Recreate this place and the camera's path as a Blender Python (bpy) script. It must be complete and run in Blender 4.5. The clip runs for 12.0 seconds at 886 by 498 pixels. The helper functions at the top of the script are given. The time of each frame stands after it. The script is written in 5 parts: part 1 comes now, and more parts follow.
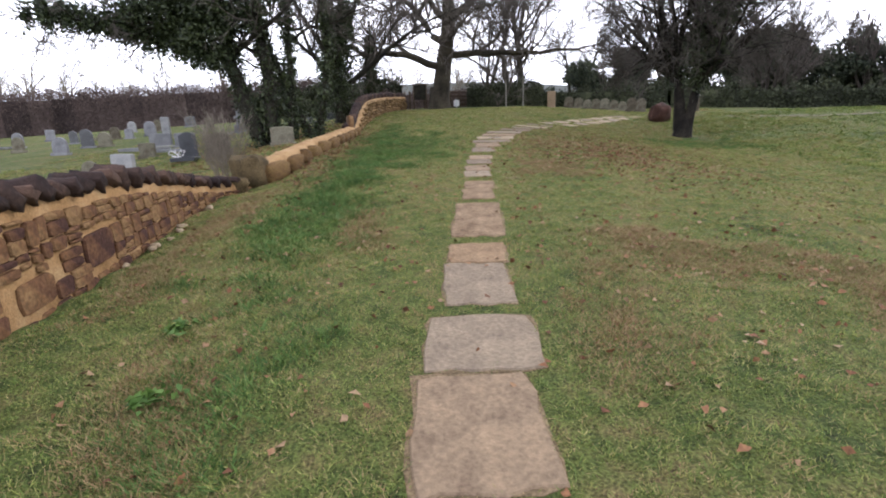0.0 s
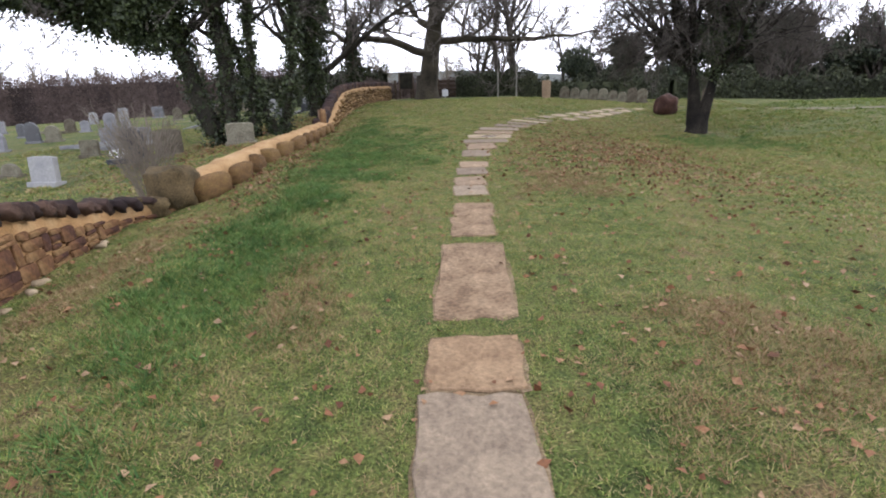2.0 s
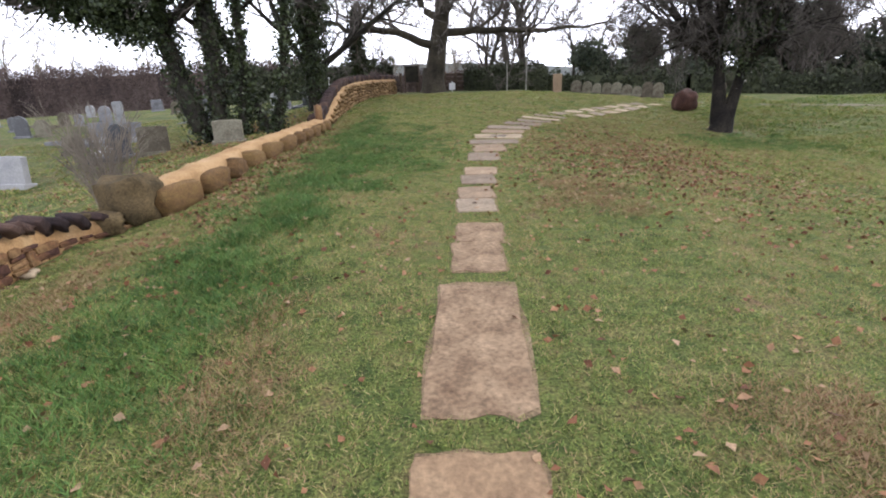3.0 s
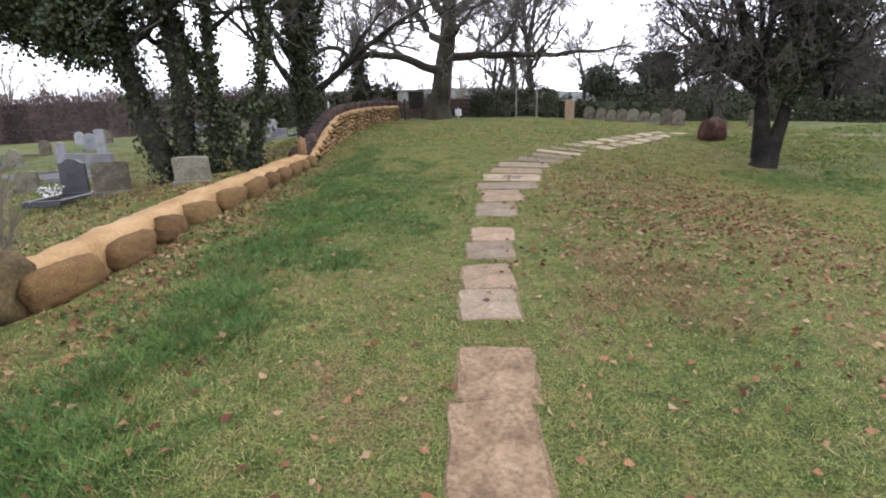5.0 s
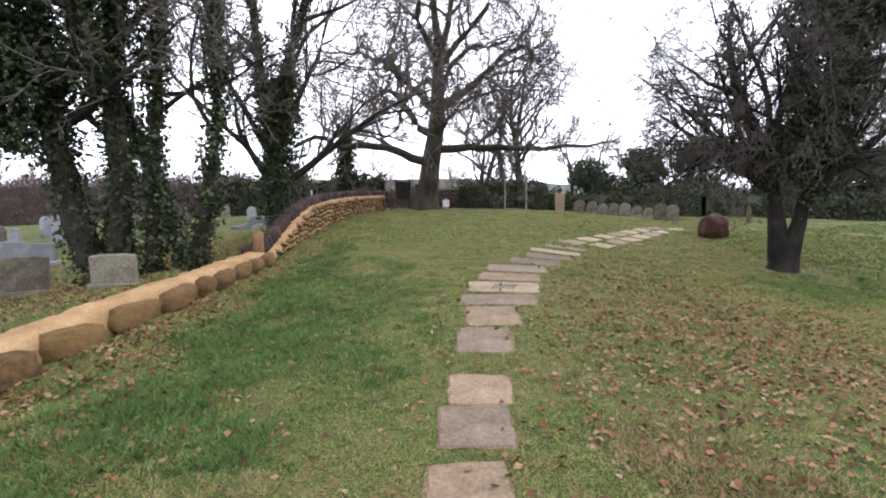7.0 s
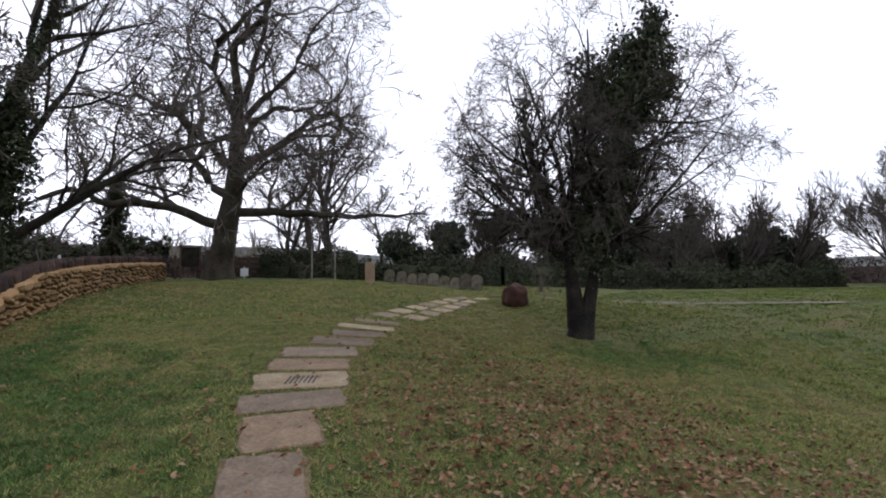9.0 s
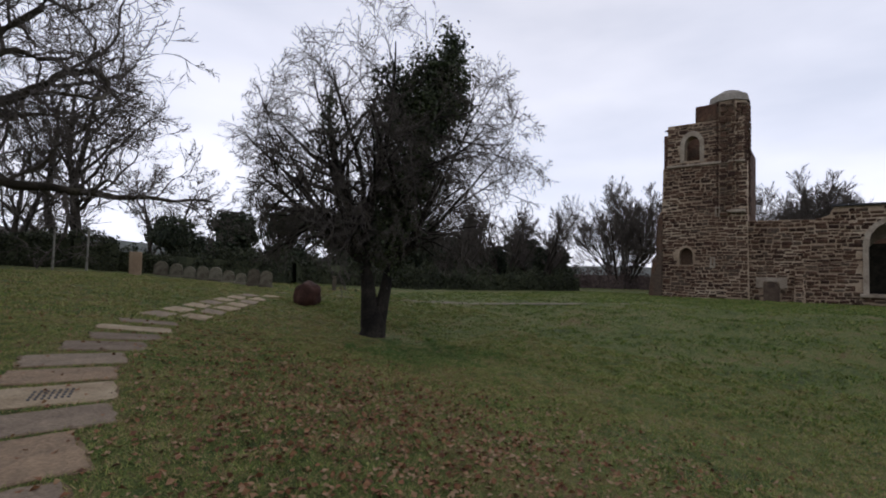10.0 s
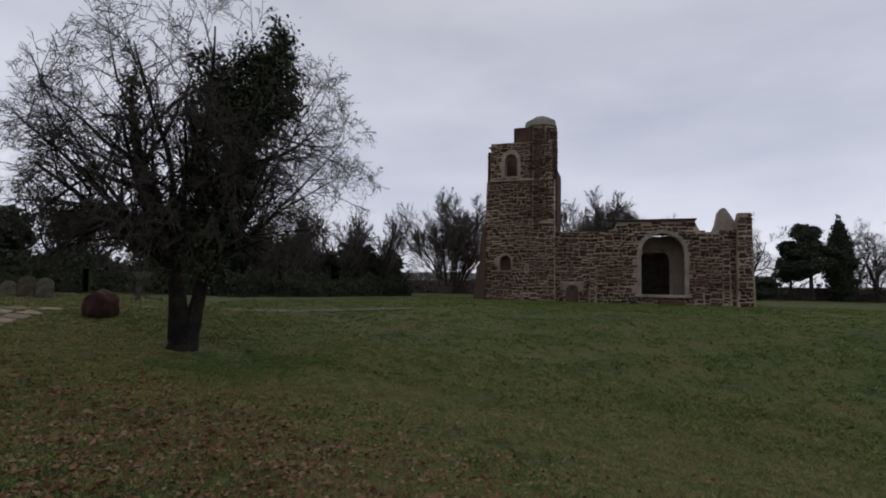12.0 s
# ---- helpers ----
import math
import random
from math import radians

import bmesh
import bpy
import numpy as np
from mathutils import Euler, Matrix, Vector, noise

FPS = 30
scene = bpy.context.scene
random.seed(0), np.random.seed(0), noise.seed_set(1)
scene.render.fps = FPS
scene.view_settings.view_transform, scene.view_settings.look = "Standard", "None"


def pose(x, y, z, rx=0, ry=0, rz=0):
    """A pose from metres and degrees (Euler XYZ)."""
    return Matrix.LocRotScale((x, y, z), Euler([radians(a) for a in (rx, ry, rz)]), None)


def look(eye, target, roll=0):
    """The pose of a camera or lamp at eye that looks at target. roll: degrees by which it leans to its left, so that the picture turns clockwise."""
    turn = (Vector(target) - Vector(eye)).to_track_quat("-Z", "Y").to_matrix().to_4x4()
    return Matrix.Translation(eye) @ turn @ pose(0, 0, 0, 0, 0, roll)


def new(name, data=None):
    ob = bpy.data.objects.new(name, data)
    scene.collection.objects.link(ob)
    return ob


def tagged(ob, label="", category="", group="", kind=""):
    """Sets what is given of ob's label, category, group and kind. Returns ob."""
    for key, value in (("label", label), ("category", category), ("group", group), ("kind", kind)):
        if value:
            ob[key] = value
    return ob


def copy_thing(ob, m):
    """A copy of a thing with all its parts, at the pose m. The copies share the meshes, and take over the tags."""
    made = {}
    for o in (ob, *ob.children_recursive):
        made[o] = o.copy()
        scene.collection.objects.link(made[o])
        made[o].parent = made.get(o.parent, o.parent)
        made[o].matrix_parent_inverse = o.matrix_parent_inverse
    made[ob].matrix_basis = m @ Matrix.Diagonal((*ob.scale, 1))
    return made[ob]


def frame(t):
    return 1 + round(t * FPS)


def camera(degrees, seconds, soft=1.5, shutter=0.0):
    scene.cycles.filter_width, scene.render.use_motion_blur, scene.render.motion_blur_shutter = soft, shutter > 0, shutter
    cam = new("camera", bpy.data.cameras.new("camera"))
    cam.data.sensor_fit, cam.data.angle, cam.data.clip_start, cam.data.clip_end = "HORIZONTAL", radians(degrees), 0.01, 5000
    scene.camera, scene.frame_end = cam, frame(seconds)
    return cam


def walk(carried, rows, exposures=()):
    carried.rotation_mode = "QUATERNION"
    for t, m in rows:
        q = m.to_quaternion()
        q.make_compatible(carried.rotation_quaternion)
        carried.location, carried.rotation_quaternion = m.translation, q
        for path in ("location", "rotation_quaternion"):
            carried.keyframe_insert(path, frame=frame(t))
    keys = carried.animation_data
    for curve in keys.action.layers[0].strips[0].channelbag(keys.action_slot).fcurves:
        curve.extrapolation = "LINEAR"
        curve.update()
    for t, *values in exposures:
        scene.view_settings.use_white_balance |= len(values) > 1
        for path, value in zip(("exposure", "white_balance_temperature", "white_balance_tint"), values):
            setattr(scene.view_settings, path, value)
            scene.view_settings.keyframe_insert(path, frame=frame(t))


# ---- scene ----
# ---- camera and walk ----
cam = camera(83.3, 12.0, soft=1.9)
# seconds, eye x y z, then yaw to the left of +y, pitch up, roll
ROWS = [
    (0, 0.000, 0.000, 1.500, -0.05, -15.30, -2.03),
    (0.5, -0.013, 0.500, 1.532, -0.27, -15.52, -2.03),
    (1, 0.019, 0.972, 1.538, -1.02, -16.21, -2.31),
    (1.5, 0.084, 1.437, 1.588, -0.75, -16.39, -2.06),
    (2, 0.107, 1.940, 1.617, -1.23, -16.57, -1.94),
    (2.5, 0.163, 2.432, 1.623, -1.52, -17.06, -2.01),
    (3, 0.202, 2.909, 1.678, -0.40, -17.31, -1.74),
    (5, 0.309, 4.807, 1.829, 0.26, -14.76, -1.64),
    (5.5, 0.365, 5.274, 1.855, -0.02, -13.14, -1.53),
    (6, 0.372, 5.696, 1.893, 0.06, -11.03, -1.29),
    (6.5, 0.392, 6.063, 1.945, -0.65, -8.14, -0.86),
    (8.5, 0.800, 7.600, 1.890, -10.34, 2.35, -0.90),
    (9, 0.782, 7.768, 1.909, -22.87, 2.96, -0.39),
    (9.5, 0.629, 7.768, 1.938, -37.24, 3.27, 1.31),
    (10, 0.589, 7.765, 1.961, -46.56, 2.91, 1.67),
    (10.5, 0.631, 7.748, 1.977, -54.41, 3.22, 1.55),
    (11, 0.684, 7.718, 1.974, -60.40, 3.95, 1.23),
    (11.5, 0.715, 7.683, 1.962, -63.36, 4.21, 1.32),
    (12, 0.725, 7.653, 1.948, -65.18, 4.07, 1.17),
]


def stand(x, y, z, yaw, pitch, roll):
    a, b = radians(yaw), radians(pitch)
    ahead = Vector((-math.sin(a) * math.cos(b), math.cos(a) * math.cos(b), math.sin(b)))
    eye = Vector((x, y, z))
    return look(eye, eye + ahead, roll)


EXPOSURES = [(0.0, 1.1), (3.0, 1.3), (5.0, 1.38), (6.5, 1.38), (8.5, 0.7), (9.5, -0.12), (10.5, -0.48), (12.0, -0.86)]
walk(cam, [(row[0], stand(*row[1:])) for row in ROWS], EXPOSURES)

# ---- sky and sun: a bright overcast winter day ----
world = bpy.data.worlds.new("sky")
scene.world = world
world.use_nodes = True
wn, wl = world.node_tree.nodes, world.node_tree.links
sky = wn.new("ShaderNodeTexSky")
sky.sky_type, sky.sun_disc = "NISHITA", False
sky.sun_elevation, sky.sun_rotation = radians(34), radians(59)
coord = wn.new("ShaderNodeTexCoord")
stretch = wn.new("ShaderNodeMapping")
stretch.inputs["Scale"].default_value = (1.0, 1.0, 3.2)
cloud = wn.new("ShaderNodeTexNoise")
cloud.inputs["Scale"].default_value, cloud.inputs["Detail"].default_value = 1.6, 5.0
tone = wn.new("ShaderNodeValToRGB")
tone.color_ramp.elements[0].position, tone.color_ramp.elements[0].color = 0.3, (6.6, 7.0, 8.5, 1)
tone.color_ramp.elements[1].position, tone.color_ramp.elements[1].color = 0.7, (9.7, 9.8, 11.2, 1)
cover = wn.new("ShaderNodeMixRGB")
cover.inputs[0].default_value = 0.94
wl.new(coord.outputs["Generated"], stretch.inputs["Vector"])
wl.new(stretch.outputs[0], cloud.inputs["Vector"])
wl.new(cloud.outputs[0], tone.inputs[0])
wl.new(sky.outputs[0], cover.inputs[1])
wl.new(tone.outputs[0], cover.inputs[2])
# thin high cloud, a little brighter towards the horizon
parts = wn.new("ShaderNodeSeparateXYZ")
rise = wn.new("ShaderNodeMath")
rise.operation = "MULTIPLY_ADD"
rise.inputs[1].default_value, rise.inputs[2].default_value = -0.85, 1.6
dome = wn.new("ShaderNodeVectorMath")
dome.operation = "SCALE"
wl.new(coord.outputs["Generated"], parts.inputs[0])
wl.new(parts.outputs["Z"], rise.inputs[0])
wl.new(cover.outputs[0], dome.inputs[0])
wl.new(rise.outputs[0], dome.inputs["Scale"])
wl.new(dome.outputs[0], wn["Background"].inputs[0])
wn["Background"].inputs[1].default_value = 0.1
sun = new("sun", bpy.data.lights.new("sun", "SUN"))
sun.data.energy, sun.data.angle, sun.data.color = 0.7, radians(25), (1.0, 0.96, 0.9)
sun.matrix_world = look((0, 0, 30), (-10, -6, 22))


# ---- materials ----
def material(name, colours, scale=6.0, fine=40.0, rough=0.9, bump=0.3, spread=0.25, fine_mix=0.35, island=False, object_random=False, distance=0.02, mid=0.0, vary=1.1):
    """A rough natural surface: a ramp over broad noise, darkened and lightened by fine noise, with relief."""
    m = bpy.data.materials.new(name)
    m.use_nodes = True
    nd, lk = m.node_tree.nodes, m.node_tree.links
    bsdf = nd["Principled BSDF"]
    bsdf.inputs["Roughness"].default_value = rough
    bsdf.inputs["Specular IOR Level"].default_value = 0.25
    tc = nd.new("ShaderNodeTexCoord")
    broad = nd.new("ShaderNodeTexNoise")
    broad.inputs["Scale"].default_value, broad.inputs["Detail"].default_value = scale, 5.0
    small = nd.new("ShaderNodeTexNoise")
    small.inputs["Scale"].default_value, small.inputs["Detail"].default_value = fine, 6.0
    ramp = nd.new("ShaderNodeValToRGB")
    while len(ramp.color_ramp.elements) < len(colours):
        ramp.color_ramp.elements.new(0.5)
    for n, (e, c) in enumerate(zip(ramp.color_ramp.elements, colours)):
        e.position = 0.5 + spread * (2 * n / max(1, len(colours) - 1) - 1) * 0.5
        e.color = (*c, 1)
    lk.new(tc.outputs["Object"], broad.inputs["Vector"])
    lk.new(tc.outputs["Object"], small.inputs["Vector"])
    value = broad.outputs[0]
    if mid:
        patches = nd.new("ShaderNodeTexNoise")
        patches.inputs["Scale"].default_value, patches.inputs["Detail"].default_value = mid, 3.0
        lk.new(tc.outputs["Object"], patches.inputs["Vector"])
        blend = nd.new("ShaderNodeMix")
        blend.inputs[0].default_value = 0.5
        lk.new(value, blend.inputs[2])
        lk.new(patches.outputs[0], blend.inputs[3])
        value = blend.outputs[0]
    if island or object_random:
        src = nd.new("ShaderNodeNewGeometry").outputs["Random Per Island"] if island else nd.new("ShaderNodeObjectInfo").outputs["Random"]
        shift = nd.new("ShaderNodeMath")
        shift.operation = "MULTIPLY_ADD"
        shift.inputs[1].default_value, shift.inputs[2].default_value = spread * vary, -spread * vary / 2
        lk.new(src, shift.inputs[0])
        total = nd.new("ShaderNodeMath")
        total.operation = "ADD"
        lk.new(shift.outputs[0], total.inputs[0])
        lk.new(value, total.inputs[1])
        value = total.outputs[0]
    lk.new(value, ramp.inputs[0])
    grain = nd.new("ShaderNodeMapRange")
    grain.inputs["From Min"].default_value, grain.inputs["From Max"].default_value = 0.3, 0.7
    grain.inputs["To Min"].default_value, grain.inputs["To Max"].default_value = 1 - fine_mix, 1 + fine_mix
    lk.new(small.outputs[0], grain.inputs["Value"])
    mul = nd.new("ShaderNodeVectorMath")
    mul.operation = "SCALE"
    lk.new(ramp.outputs[0], mul.inputs[0])
    lk.new(grain.outputs[0], mul.inputs["Scale"])
    lk.new(mul.outputs[0], bsdf.inputs["Base Color"])
    if bump:
        bp = nd.new("ShaderNodeBump")
        bp.inputs["Strength"].default_value, bp.inputs["Distance"].default_value = bump, distance
        lk.new(small.outputs[0], bp.inputs["Height"])
        lk.new(bp.outputs[0], bsdf.inputs["Normal"])
    return m


M_GROUND = material("lawn", [(0.036, 0.046, 0.013), (0.062, 0.086, 0.02), (0.098, 0.116, 0.03), (0.13, 0.12, 0.042), (0.15, 0.104, 0.05)], 0.7, 60, 0.95, 1.0, 0.34, 0.7, distance=0.04, mid=7.0)
M_BLADE = material("grass blade", [(0.07, 0.115, 0.029), (0.14, 0.198, 0.044), (0.222, 0.258, 0.063), (0.275, 0.278, 0.084), (0.32, 0.268, 0.12), (0.31, 0.205, 0.11)], 0.8, 20, 0.75, 0, 0.42, 0.25, island=True, mid=5.0)
M_FARBLADE = material("open lawn blade", [(0.055, 0.098, 0.02), (0.105, 0.165, 0.03), (0.16, 0.205, 0.042), (0.22, 0.22, 0.065)], 0.5, 20, 0.75, 0, 0.42, 0.25, island=True, mid=3.0)
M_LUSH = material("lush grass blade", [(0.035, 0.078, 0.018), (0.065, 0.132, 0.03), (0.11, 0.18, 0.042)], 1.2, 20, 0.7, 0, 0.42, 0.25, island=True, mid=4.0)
M_DRY = material("dry grass blade", [(0.13, 0.14, 0.045), (0.24, 0.18, 0.085), (0.3, 0.21, 0.115), (0.22, 0.12, 0.065)], 1.2, 20, 0.8, 0, 0.42, 0.25, island=True, mid=4.0)
M_LEAF = material("fallen leaf", [(0.085, 0.035, 0.017), (0.16, 0.068, 0.032), (0.23, 0.115, 0.055), (0.27, 0.18, 0.105)], 3, 50, 0.75, 0, 0.5, 0.3, island=True)
M_SLAB = material("sandstone slab", [(0.13, 0.088, 0.058), (0.21, 0.15, 0.098), (0.265, 0.188, 0.12), (0.32, 0.24, 0.158)], 2.6, 42, 0.9, 0.6, 0.6, 0.24, object_random=True, vary=0.45, mid=6.0)
M_ORANGESLAB = material("orange sandstone slab", [(0.14, 0.086, 0.05), (0.225, 0.148, 0.086), (0.29, 0.2, 0.12)], 2.6, 42, 0.9, 0.6, 0.6, 0.24, mid=6.0)
M_GREYSLAB = material("grey slab", [(0.128, 0.092, 0.064), (0.2, 0.154, 0.11), (0.27, 0.21, 0.146)], 2.6, 42, 0.9, 0.6, 0.6, 0.24, object_random=True, vary=0.45, mid=6.0)
M_PALESLAB = material("pale slab", [(0.21, 0.155, 0.095), (0.31, 0.24, 0.155), (0.38, 0.305, 0.205)], 3.2, 40, 0.9, 0.4, 0.45, 0.2, object_random=True, vary=0.4)
M_EARTH = material("bare earth", [(0.1, 0.075, 0.04), (0.17, 0.12, 0.07), (0.2, 0.15, 0.09)], 5, 60, 1.0, 0.6, 0.4, 0.4)
M_IRONSTONE = material("ironstone", [(0.052, 0.024, 0.018), (0.1, 0.048, 0.026), (0.14, 0.072, 0.034), (0.19, 0.112, 0.052)], 3.5, 30, 0.9, 0.5, 0.45, 0.35, object_random=True)
M_COPING = material("dark coping stone", [(0.022, 0.014, 0.014), (0.05, 0.03, 0.024), (0.085, 0.05, 0.036)], 4, 28, 0.85, 0.6, 0.45, 0.35, object_random=True)
M_MORTAR = material("sandy lime mortar", [(0.22, 0.125, 0.052), (0.31, 0.185, 0.085), (0.37, 0.245, 0.125)], 4, 50, 0.95, 0.5, 0.4, 0.2)
M_CAPMORTAR = material("ochre lime mortar", [(0.26, 0.155, 0.072), (0.34, 0.215, 0.105), (0.4, 0.265, 0.14)], 3, 35, 0.95, 0.5, 0.4, 0.15)
M_OCHRESTONE = material("ochre rubble", [(0.12, 0.07, 0.03), (0.2, 0.125, 0.055), (0.28, 0.18, 0.085)], 5, 40, 0.9, 0.5, 0.45, 0.3, object_random=True)
M_EARTHSLAB = material("earth-stained slab", [(0.12, 0.076, 0.045), (0.2, 0.136, 0.083), (0.25, 0.175, 0.11)], 4.0, 40, 0.95, 0.45, 0.4, 0.35)
M_GRAVEL = material("pale worn track", [(0.13, 0.11, 0.075), (0.2, 0.175, 0.125)], 2.0, 60, 0.95, 0.3, 0.4, 0.3)
M_MOSSSTONE = material("mossy brown stone", [(0.065, 0.038, 0.017), (0.13, 0.074, 0.031), (0.16, 0.1, 0.038)], 5, 40, 0.9, 0.5, 0.45, 0.35, object_random=True, vary=0.6)
M_OLIVESTONE = material("mossy olive stone", [(0.04, 0.03, 0.014), (0.08, 0.056, 0.026), (0.105, 0.075, 0.036)], 5, 40, 0.9, 0.6, 0.45, 0.35)
M_BARK = material("bark", [(0.02, 0.017, 0.013), (0.04, 0.033, 0.026), (0.062, 0.052, 0.038)], 3, 24, 0.95, 0.7, 0.4, 0.4)
M_DARKBARK = material("dark ivied bark", [(0.01, 0.009, 0.007), (0.022, 0.019, 0.014), (0.036, 0.034, 0.022)], 3, 24, 0.95, 0.8, 0.4, 0.4)
M_OAKBARK = material("mossy oak bark", [(0.02, 0.017, 0.012), (0.042, 0.035, 0.025), (0.066, 0.057, 0.037)], 1.5, 14, 0.95, 0.8, 0.4, 0.4)
M_THORNBARK = material("thorn bark", [(0.007, 0.006, 0.005), (0.016, 0.013, 0.01), (0.03, 0.025, 0.019)], 3, 24, 0.95, 0.7, 0.4, 0.4)
M_THORNTWIG = material("thorn twigs", [(0.055, 0.047, 0.04), (0.105, 0.09, 0.078)], 2, 10, 0.9, 0, 0.4, 0.2)
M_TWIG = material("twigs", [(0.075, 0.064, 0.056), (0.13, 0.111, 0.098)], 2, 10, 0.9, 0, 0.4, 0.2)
# paler than the near twigs; on the far trees this stands for haze
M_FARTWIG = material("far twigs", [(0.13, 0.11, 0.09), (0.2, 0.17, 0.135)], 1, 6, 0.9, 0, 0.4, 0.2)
M_IVY = material("ivy leaves", [(0.014, 0.02, 0.009), (0.03, 0.042, 0.016), (0.055, 0.07, 0.028)], 2, 20, 0.45, 0, 0.5, 0.3, island=True)
M_YEW = material("evergreen foliage", [(0.022, 0.03, 0.02), (0.045, 0.057, 0.034), (0.07, 0.08, 0.046)], 0.8, 8, 0.7, 0, 0.5, 0.3, island=True)
M_HEDGE = material("hedge leaves", [(0.022, 0.026, 0.014), (0.042, 0.05, 0.026), (0.07, 0.078, 0.04)], 1, 10, 0.7, 0, 0.5, 0.3, island=True)
M_BROWNHEDGE = material("bare brown hedge", [(0.06, 0.045, 0.042), (0.1, 0.073, 0.066), (0.14, 0.105, 0.092)], 0.3, 4, 0.95, 0, 0.5, 0.3, island=True)
M_GREYGRAVE = material("grey granite", [(0.1, 0.1, 0.105), (0.16, 0.16, 0.168), (0.22, 0.22, 0.23)], 3, 40, 0.6, 0.2, 0.4, 0.2, object_random=True)
M_PALEGRAVE = material("pale limestone", [(0.17, 0.17, 0.175), (0.24, 0.24, 0.245), (0.3, 0.295, 0.29)], 3, 40, 0.85, 0.2, 0.4, 0.15, object_random=True)
M_LICHEN = material("lichened stone", [(0.085, 0.07, 0.05), (0.14, 0.125, 0.09), (0.19, 0.175, 0.13)], 5, 40, 0.95, 0.4, 0.45, 0.3, object_random=True)
M_BLACKGRAVE = material("dark polished granite", [(0.03, 0.032, 0.036), (0.06, 0.062, 0.068)], 3, 60, 0.35, 0, 0.4, 0.3)
M_RUIN = material("ruin ironstone", [(0.036, 0.02, 0.014), (0.066, 0.036, 0.024), (0.1, 0.057, 0.036), (0.085, 0.062, 0.045)], 0.8, 9, 0.95, 0.5, 0.5, 0.35, island=True)
M_RUINBLOCK = material("ruin ironstone block", [(0.036, 0.02, 0.014), (0.066, 0.036, 0.024), (0.1, 0.057, 0.036), (0.085, 0.062, 0.045)], 0.8, 9, 0.95, 0.5, 0.5, 0.35, object_random=True)
M_RUINMORTAR = material("ruin mortar", [(0.14, 0.1, 0.07), (0.32, 0.24, 0.165), (0.5, 0.41, 0.3)], 0.5, 12, 0.95, 0.4, 0.5, 0.25)
M_DRESSED = material("dressed limestone", [(0.19, 0.15, 0.11), (0.28, 0.23, 0.175), (0.36, 0.31, 0.24)], 1.5, 14, 0.9, 0.3, 0.4, 0.2)
M_CAPSTONE = material("grey turret render", [(0.16, 0.145, 0.12), (0.24, 0.215, 0.18), (0.29, 0.26, 0.22)], 1.2, 12, 0.9, 0.3, 0.4, 0.2)
M_PLASTER = material("stained old plaster", [(0.16, 0.13, 0.1), (0.27, 0.22, 0.175), (0.33, 0.28, 0.23)], 0.9, 10, 0.95, 0.3, 0.45, 0.2)
M_DARK = material("dark lead", [(0.03, 0.03, 0.032), (0.055, 0.055, 0.06)], 2, 20, 0.6, 0.2, 0.4, 0.2)
M_TIMBER = material("weathered timber", [(0.04, 0.028, 0.02), (0.08, 0.055, 0.04), (0.11, 0.085, 0.06)], 3, 25, 0.9, 0.4, 0.4, 0.3)
M_POLE = material("pale peeled pole", [(0.14, 0.13, 0.11), (0.22, 0.21, 0.18), (0.12, 0.11, 0.08)], 4, 30, 0.8, 0.2, 0.4, 0.3)
M_WHITE = material("white paint", [(0.66, 0.66, 0.66), (0.8, 0.8, 0.8)], 3, 40, 0.6, 0.1, 0.4, 0.08)
M_BOULDER = material("red-brown boulder", [(0.03, 0.014, 0.011), (0.06, 0.028, 0.02), (0.09, 0.045, 0.032)], 3, 22, 0.9, 0.7, 0.45, 0.35)
# the hills' haze is painted in as this grey
M_HILL = material("haze-grey wooded hill", [(0.07, 0.078, 0.075), (0.1, 0.108, 0.1), (0.14, 0.148, 0.135)], 0.02, 0.2, 1.0, 0, 0.4, 0.2)
M_FLOWER = material("white flowers", [(0.5, 0.5, 0.5), (0.75, 0.72, 0.74)], 20, 60, 0.7, 0, 0.5, 0.2, island=True)
M_WEED = material("fresh weed leaves", [(0.05, 0.1, 0.02), (0.09, 0.16, 0.03)], 8, 40, 0.6, 0, 0.5, 0.2, island=True)


# ---- helpers ----
def mesh_of(name, verts, faces, mat, smooth=False):
    """A mesh from vertices and faces; faces of one width go in as arrays."""
    me = bpy.data.meshes.new(name)
    if isinstance(faces, np.ndarray):
        verts = np.ascontiguousarray(verts, dtype=np.float32)
        n, k = faces.shape
        me.vertices.add(len(verts))
        me.vertices.foreach_set("co", verts.ravel())
        me.loops.add(n * k)
        me.loops.foreach_set("vertex_index", np.ascontiguousarray(faces, dtype=np.int32).ravel())
        me.polygons.add(n)
        me.polygons.foreach_set("loop_start", np.arange(0, n * k, k, dtype=np.int32))
        me.update(calc_edges=True)
    else:
        me.from_pydata([tuple(v) for v in verts], [], faces)
        me.update()
    if smooth:
        me.polygons.foreach_set("use_smooth", np.ones(len(me.polygons), dtype=bool))
    me.materials.append(mat)
    return me


def mesh_bm(name, bm, mat, smooth=False):
    me = bpy.data.meshes.new(name)
    bm.normal_update()
    bm.to_mesh(me)
    bm.free()
    if smooth:
        me.polygons.foreach_set("use_smooth", np.ones(len(me.polygons), dtype=bool))
    me.materials.append(mat)
    return me


def part(name, me, parent, m=None, label=""):
    """One mesh object under a thing or a part."""
    ob = new(name, me)
    ob.parent = parent
    if m is not None:
        ob.matrix_basis = m
    return tagged(ob, label)


def thing(name, label, category, group="", m=None, kind=""):
    ob = new(name)
    if m is not None:
        ob.matrix_basis = m
    return tagged(ob, label, category, group, kind)


